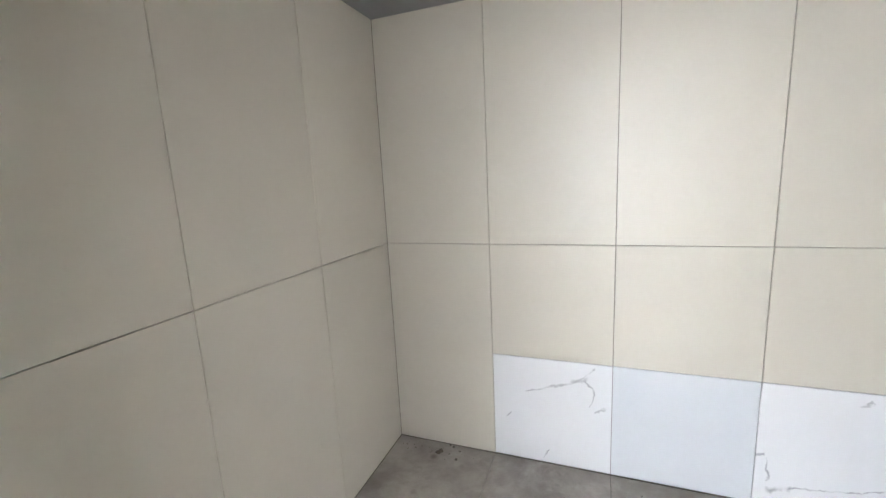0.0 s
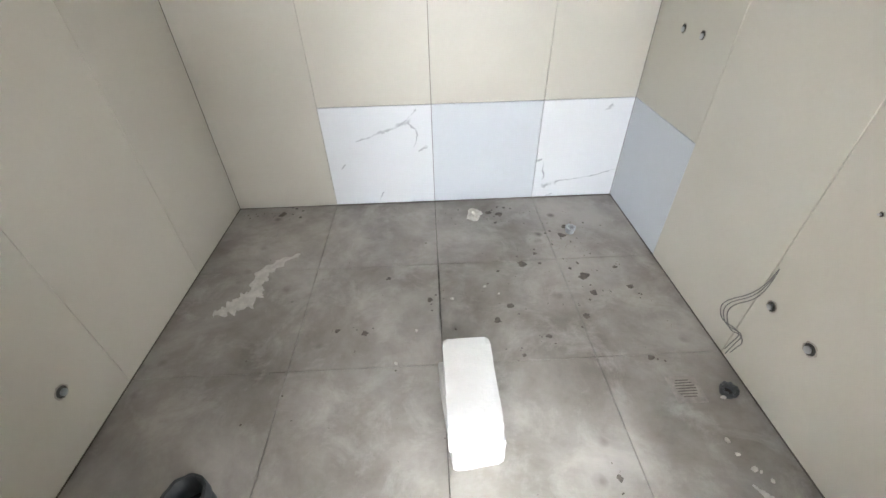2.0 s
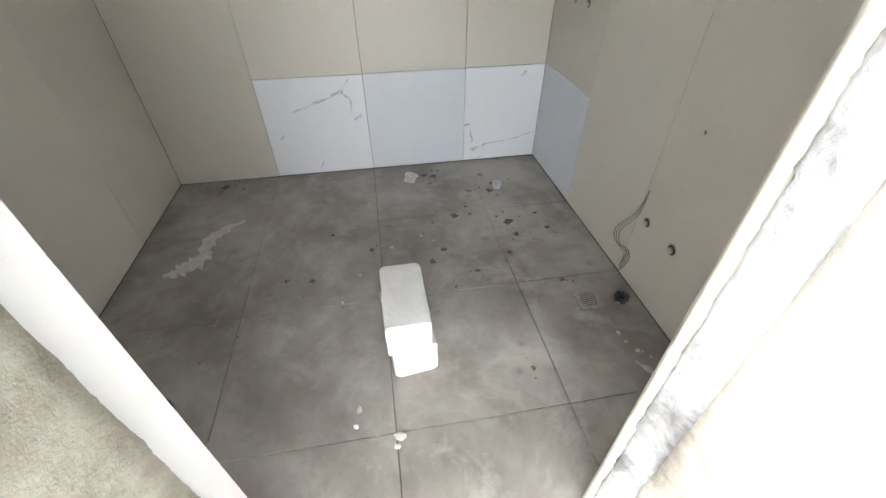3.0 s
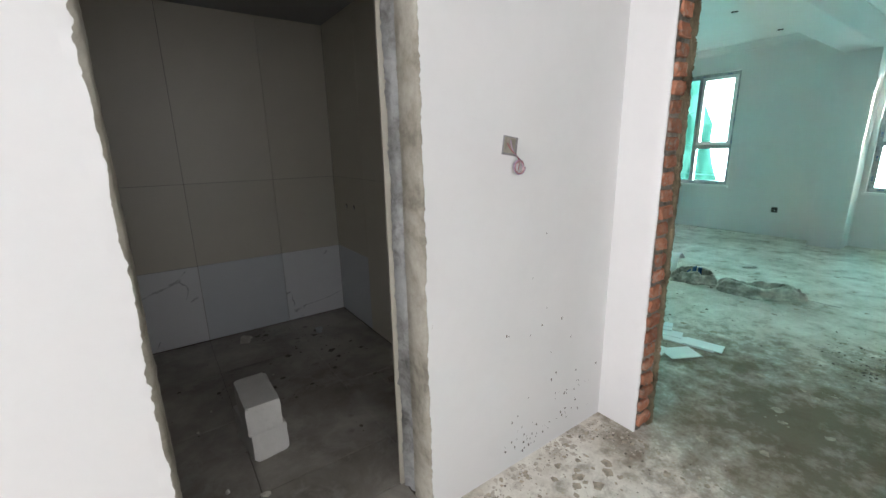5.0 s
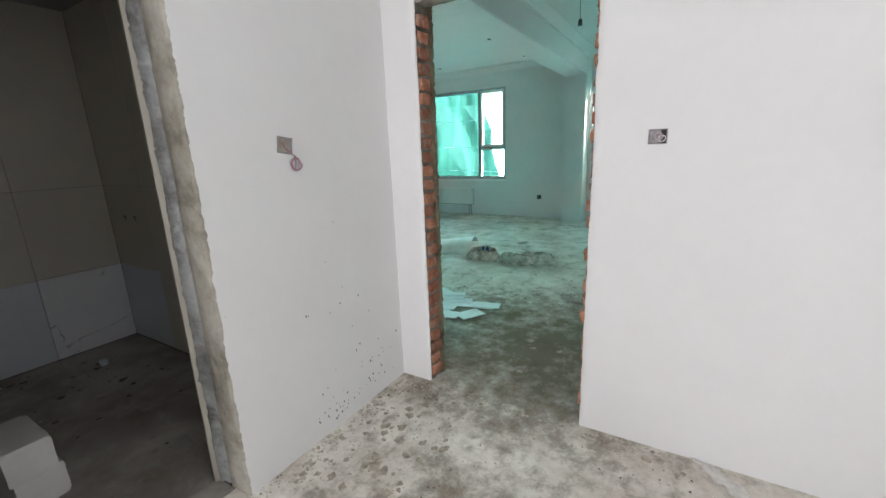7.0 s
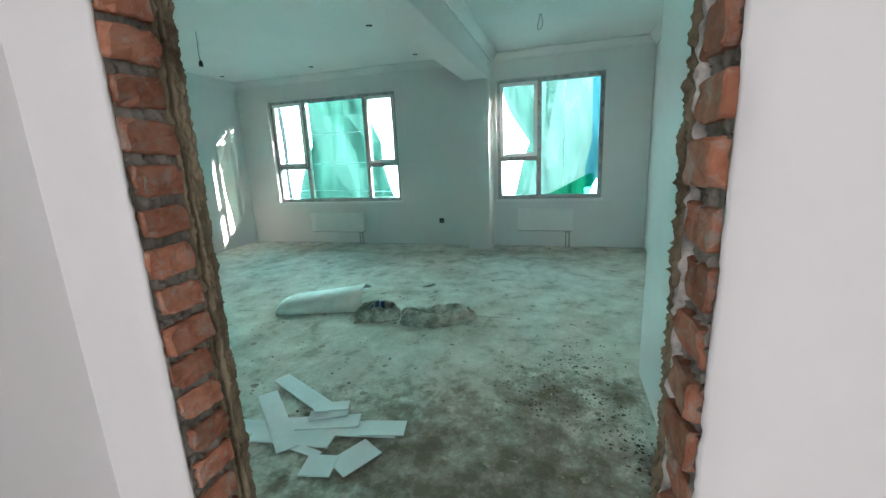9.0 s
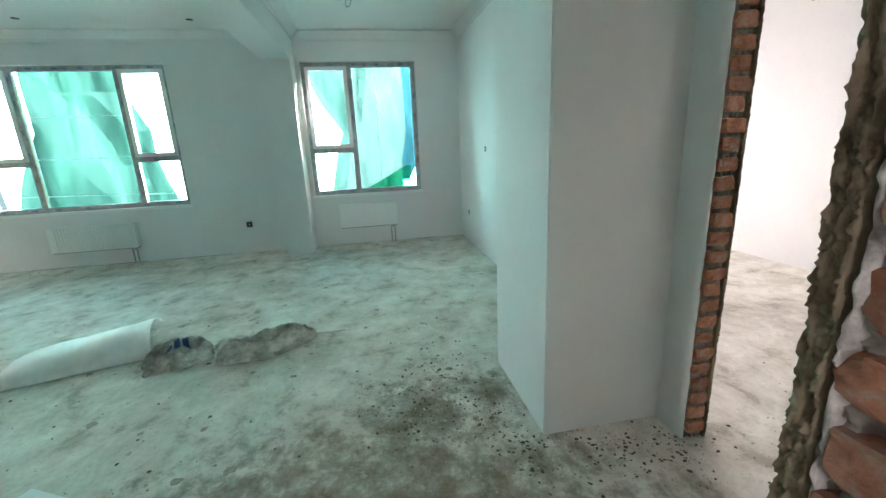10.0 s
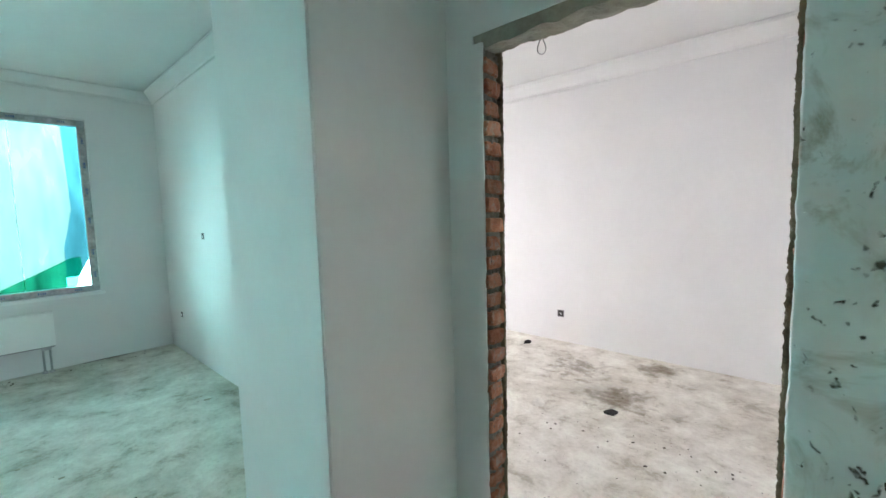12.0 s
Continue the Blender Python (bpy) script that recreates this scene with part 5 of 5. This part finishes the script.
def sack(at, size, turn, seed, label, pinch=0.0):
    """A crumpled empty cement sack: long soft ridges, pinched ends, a ragged outline."""
    bm = bmesh.new()
    nx, ny = 44, 26
    rnd = random.Random(int(seed * 10))
    ring = []
    for i in range(nx + 1):
        u = i / nx * 2 - 1
        wide = size[1] * (1 + 0.08 * noise.noise((u * 4, seed + 2, 0.7))) * (0.62 + 0.38 * math.cos(u * 1.3)) * (1 + 0.30 * noise.noise((u * 1.9, seed, 0.3))) * (1 - pinch * max(0, u) ** 2)
        shift = 0.25 * size[1] * noise.noise((u * 1.2, seed + 6, 0.1))
        line = []
        for k in range(ny + 1):
            v = k / ny * 2 - 1
            edge = (1 - abs(v) ** 3) * (1 - abs(u) ** 6 * 0.6)
            ridge = 0.5 + 0.9 * noise.noise((u * 1.3 + seed, v * 1.1 + u * 0.5, seed))
            fold = 1 - 3.0 * abs(noise.noise((u * 0.7 + seed, v * 1.9 - u * 0.6, seed + 2)))
            fine = noise.noise((u * 5 + seed, v * 5, seed + 3))
            crease = 1 - 3.2 * abs(noise.noise((u * 1.1 - v * 0.5 + seed, v * 3.0, seed + 5)))
            h = size[2] * max(0.05, edge * (0.16 + 0.40 * ridge + 0.55 * max(-0.3, fold) + 0.28 * max(-0.4, crease) + 0.06 * fine))
            h *= rnd.uniform(0.97, 1.03)
            line.append(bm.verts.new((u * size[0] + 0.03 * noise.noise((v * 2, u, seed)) + rnd.uniform(-0.003, 0.003), v * wide + shift + rnd.uniform(-0.003, 0.003) + 0.02 * noise.noise((u * 6, v * 5, seed)), h)))
        ring.append(line)
    for a, b in zip(ring, ring[1:]):
        for k in range(ny):
            bm.faces.new((a[k], b[k], b[k + 1], a[k + 1]))
    rim = [e for e in bm.edges if e.is_boundary]
    low = bmesh.ops.extrude_edge_only(bm, edges=rim)
    for v in low["geom"]:
        if isinstance(v, bmesh.types.BMVert):
            v.co.z = 0
    bmesh.ops.recalc_face_normals(bm, faces=bm.faces)
    ob = link_mesh("crumpled_sack", bm, SACK, smooth=True)
    ob.matrix_basis = pose(*at, 0, 0, turn)
    return tagged(ob, label, "sack", "crumpled sacks")


s1 = sack((4.45, 0.44, 0.0), (0.21, 0.16, 0.12), -68, 2.0, "crumpled dirty white sack mottled for fold shade, with blue print")
def print_bar(x0, x1, y0, y1):
    """A printed bar that follows the folds of the sack."""
    bm = bmesh.new()
    pts = [v.co for v in s1.data.vertices]
    rows = []
    for i in range(7):
        x = x0 + (x1 - x0) * i / 6
        row = []
        for k in range(9):
            y = y0 + (y1 - y0) * k / 8
            near = sorted(pts, key=lambda q: (q.x - x) ** 2 + (q.y - y) ** 2 - 0.001 * q.z)[:4]
            row.append(bm.verts.new((x, y, max(q.z for q in near) + 0.003)))
        rows.append(row)
    for a, b in zip(rows, rows[1:]):
        for k in range(8):
            bm.faces.new((a[k], b[k], b[k + 1], a[k + 1]))
    part("print", bm, BLUE, s1, "faded blue printed bar", smooth=True)


for k in range(3):
    print_bar(-0.06 + k * 0.05, -0.025 + k * 0.05, -0.045, 0.03)
sack((4.52, -0.14, 0.0), (0.33, 0.20, 0.115), -76, 5.6, "crumpled dusty grey woven sack mottled for fold shade", 0.65)
tube_s = tagged(tube("string", [(4.60, -0.45, 0.006), (4.62, -0.52, 0.012), (4.60, -0.60, 0.005), (4.63, -0.70, 0.005)], 0.004, SACK), "frayed string trailing from a sack", "string")
lump("plaster_scrap", (5.42, 0.24, 0.0), (0.09, 0.03, 0.02), FOAM, "white broken filler scrap on the screed", "rubble", 3.7, 2)
lump("plaster_scrap", (3.55, -1.30, 0.0), (0.03, 0.012, 0.006), FOAM, "white broken filler scrap on the screed", "rubble", 4.9, 2)
lump("dark_scrap", (3.06, -3.92, 0.0), (0.045, 0.03, 0.02), DARK, "small dark scrap on the bedroom floor", "rubble", 5.2, 2)
lump("dark_scrap", (4.35, -4.95, 0.0), (0.05, 0.03, 0.025), DARK, "small dark scrap on the bedroom floor", "rubble", 6.2, 2)
lump("pale_scrap", (3.55, -3.75, 0.0), (0.07, 0.05, 0.006), FOAM, "thin pale scrap on the bedroom floor", "rubble", 7.2, 2)


# ---- grit and crumbs nobody could count ----
def floor_z(x, y):
    return 0.004 * noise.fractal((x * 1.6, y * 1.6, 3.1), 0.8, 2.1, 4)


def grit(name, areas, mat, label, seed, small=0.002, large=0.010):
    """Broken crumbs strewn over stretches of floor: (x, y, spread along x, spread along y, how many)."""
    rnd = random.Random(seed)
    verts, faces = [], []
    base = [(math.cos(i * math.tau / 6), math.sin(i * math.tau / 6), 0) for i in range(6)] + [(0.5, 0.1, 0.7), (-0.2, 0.45, 0.6), (-0.2, -0.4, 0.5)]
    shell = [(0, 1, 6), (1, 7, 6), (1, 2, 7), (2, 3, 7), (3, 8, 7), (3, 4, 8), (4, 5, 8), (5, 6, 8), (5, 0, 6), (6, 7, 8)]
    for x, y, sx, sy, n in areas:
        for _ in range(n):
            px, py = x + rnd.gauss(0, 0.45) * sx, y + rnd.gauss(0, 0.45) * sy
            s = 0.7 * (small + (large - small) * rnd.random() ** 4)
            pz = floor_z(px, py) if name != "grit_tiles" else 0
            slim = rnd.uniform(0.45, 1)
            a = rnd.uniform(0, math.tau)
            k = len(verts)
            for bx, by, bz in base:
                qx, qy = bx * rnd.uniform(0.65, 1.25), slim * by * rnd.uniform(0.65, 1.25)
                verts.append((px + s * (qx * math.cos(a) - qy * math.sin(a)), py + s * (qx * math.sin(a) + qy * math.cos(a)), pz + s * bz * rnd.uniform(0.5, 1.1)))
            faces += [tuple(k + i for i in f) for f in shell]
    me = bpy.data.meshes.new(name)
    me.from_pydata(verts, [], faces)
    me.materials.append(mat)
    return tagged(new(name, me), label, "debris", kind="stuff")


HALL = [(1.35, -0.36, 0.6, 0.06, 160), (1.60, -0.45, 0.10, 0.25, 110), (1.45, -0.75, 0.5, 0.4, 120), (1.55, -1.55, 0.15, 0.5, 120), (0.95, -0.9, 0.8, 0.5, 110), (0.68, -0.32, 0.15, 0.06, 40)]
grit("grit_pale", HALL, CHIP, "pale plaster crumbs strewn over the screed", 3, 0.002, 0.013)
grit("grit_dark", HALL, DIRT, "dark dirt crumbs strewn over the screed", 4, 0.002, 0.010)
LIV = [(3.45, -1.15, 0.5, 0.35, 320), (3.05, -1.62, 0.25, 0.15, 130), (2.95, -2.05, 0.2, 0.4, 160), (2.9, -2.25, 0.3, 0.1, 110), (3.8, -1.2, 0.7, 0.5, 160), (4.4, 0.9, 1.2, 1.2, 120), (3.2, 0.2, 1.4, 1.2, 140), (2.5, -2.6, 0.6, 0.6, 160), (2.7, -3.6, 0.9, 1.0, 150), (7.45, 2.2, 0.12, 2.4, 120), (7.45, -1.2, 0.12, 1.0, 60)]
LIV += [(3.55, -1.42, 0.4, 0.2, 180), (3.25, -1.55, 0.3, 0.16, 160), (3.0, -1.95, 0.2, 0.35, 140), (3.9, -1.35, 0.5, 0.25, 120)]
grit("grit_dark", LIV, DIRT, "dark dirt crumbs strewn over the screed", 5, 0.003, 0.018)
grit("grit_pale", [(x, y, a, b, n // 4) for x, y, a, b, n in LIV], CHIP, "pale plaster crumbs strewn over the screed", 6, 0.003, 0.013)
grit("grit_tiles", [(0.40, 1.85, 0.3, 0.1, 60), (0.8, 1.62, 0.25, 0.25, 60), (0.6, 1.3, 0.6, 0.5, 60), (-0.9, 1.95, 0.3, 0.05, 30), (0.0, 1.0, 1.2, 0.8, 60)], DIRT, "dark dirt crumbs on the bathroom tiles", 7, 0.002, 0.009)


def splatter(name, areas, mat, label, seed):
    """Flat specks thrown against a wall: (x, y, z, spread, axis of the wall, how many)."""
    rnd = random.Random(seed)
    verts, faces = [], []
    for x, y, z, s, axis, n in areas:
        for _ in range(n):
            u, w = rnd.gauss(0, 0.5) * s, abs(rnd.gauss(0, 0.45)) * s * 1.4
            r, k = rnd.uniform(0.0015, 0.006), len(verts)
            for i in range(6):
                a, q = i * math.tau / 6, r * rnd.uniform(0.5, 1.3)
                du, dw = q * math.cos(a), q * math.sin(a) * 1.5
                verts.append((x + u + du, y - 0.002, z + w + dw) if axis == "y" else (x - 0.002, y + u + du, z + w + dw) if axis == "x" else (x + u + du, y + 0.002, z + w + dw))
            faces.append(tuple(range(k, k + 6)))
    me = bpy.data.meshes.new(name)
    me.from_pydata(verts, [], faces)
    me.materials.append(mat)
    return tagged(new(name, me), label, "splatter", kind="stuff")


splatter("mud_specks", [(1.38, HY, 0.08, 0.28, "y", 38), (1.15, HY, 0.05, 0.2, "y", 25), (1.2, HY, 0.6, 0.4, "y", 8)], DIRT, "dark mud specks splashed on the white wall", 9)


def floor_spots(name, spots, mat, label, seed, z=0.0010, uneven=False):
    """Flat dried splashes, each with a few satellites: (x, y, radius)."""
    rnd = random.Random(seed)
    verts, faces = [], []

    def one(x, y, r):
        k, n, ph = len(verts), 12, rnd.uniform(0, 9)
        for i in range(n):
            a = i * math.tau / n
            q = r * (0.75 + 0.55 * noise.noise((math.cos(a) * 1.5 + ph, math.sin(a) * 1.5, x * 7)) + rnd.uniform(-0.1, 0.1))
            px, py = x + q * math.cos(a), y + q * math.sin(a)
            verts.append((px, py, z + (floor_z(px, py) if uneven else 0)))
        faces.append(tuple(range(k, k + n)))

    for x, y, r in spots:
        one(x, y, r)
        for _ in range(rnd.randint(1, 5)):
            a, d = rnd.uniform(0, math.tau), r * rnd.uniform(1.4, 4)
            one(x + d * math.cos(a), y + d * math.sin(a), r * rnd.uniform(0.1, 0.4))
    me = bpy.data.meshes.new(name)
    me.from_pydata(verts, [], faces)
    me.materials.append(mat)
    return tagged(new(name, me), label, "stain", kind="stuff")


floor_spots("mud_spots", [(0.51, 1.40, 0.035), (0.79, 1.29, 0.032), (0.80, 1.18, 0.022), (0.98, 1.21, 0.02), (0.72, 1.04, 0.022), (0.40, 1.12, 0.02), (0.33, 1.04, 0.021), (0.04, 1.18, 0.018), (-0.16, 1.335, 0.016), (-0.36, 1.02, 0.014), (-0.24, 1.0, 0.022), (-0.83, 1.95, 0.03), (0.61, 0.38, 0.012), (0.46, 1.86, 0.03), (0.40, 1.88, 0.022), (0.90, 0.81, 0.016), (0.53, 0.94, 0.016), (0.41, 0.85, 0.012), (0.82, 1.70, 0.035), (0.77, 1.63, 0.025), (0.96, 1.35, 0.015)], WETMUD, "dark dried mud splashes on the bathroom tiles", 13)

floor_spots("grout_stain", [(-0.71, 0.32, 0.11)], STAIN, "brown damp stain round the soil pipe", 14, 0.0007)

for k, (y0, y1) in enumerate(((3.5, 2.75), (2.6, 2.1), (1.9, 1.0), (-0.5, -0.95), (-1.55, -2.0))):
    smear("floor_gap", [(7.63, y0), (7.635, (y0 + y1) / 2), (7.63, y1)], 0.008, DIRT, "dark crumbling gap along the wall foot", 0.002, 20.0 + k)

rs = random.Random(31)
foot = [(rs.uniform(0.75, 1.62), HY - 0.03 - abs(rs.gauss(0, 0.10)), rs.uniform(0.006, 0.018)) for _ in range(40)]
foot += [(rs.uniform(0.8, 1.6), HY - rs.uniform(0.1, 0.6), rs.uniform(0.012, 0.035)) for _ in range(34)]
foot += [(WX0 - 0.03 - abs(rs.gauss(0, 0.05)), rs.uniform(-2.0, -0.35), rs.uniform(0.006, 0.016)) for _ in range(40)]
floor_spots("mud_blotches", foot, MUDDY, "small brown dried mud blotches on the hall screed", 32, 0.0018, True)
dust = [(rs.uniform(0.72, 1.66), HY - 0.015 - abs(rs.gauss(0, 0.06)), rs.uniform(0.008, 0.022)) for _ in range(60)]
dust += [(WX0 - 0.015 - abs(rs.gauss(0, 0.03)), rs.uniform(-2.1, -0.33), rs.uniform(0.008, 0.018)) for _ in range(50)]
floor_spots("plaster_dust", dust, CHIP, "pale plaster dust lying along the wall foot", 33, 0.0012, True)
trod = [(rs.gauss(3.35, 0.45), rs.gauss(-1.25, 0.35), rs.uniform(0.008, 0.03)) for _ in range(80)]
trod += [(rs.gauss(4.2, 0.9), rs.gauss(0.0, 0.8), rs.uniform(0.01, 0.04)) for _ in range(60)]
floor_spots("trodden_dirt", trod, MUDDY, "trodden brown dirt on the living room screed", 34, 0.0018, True)
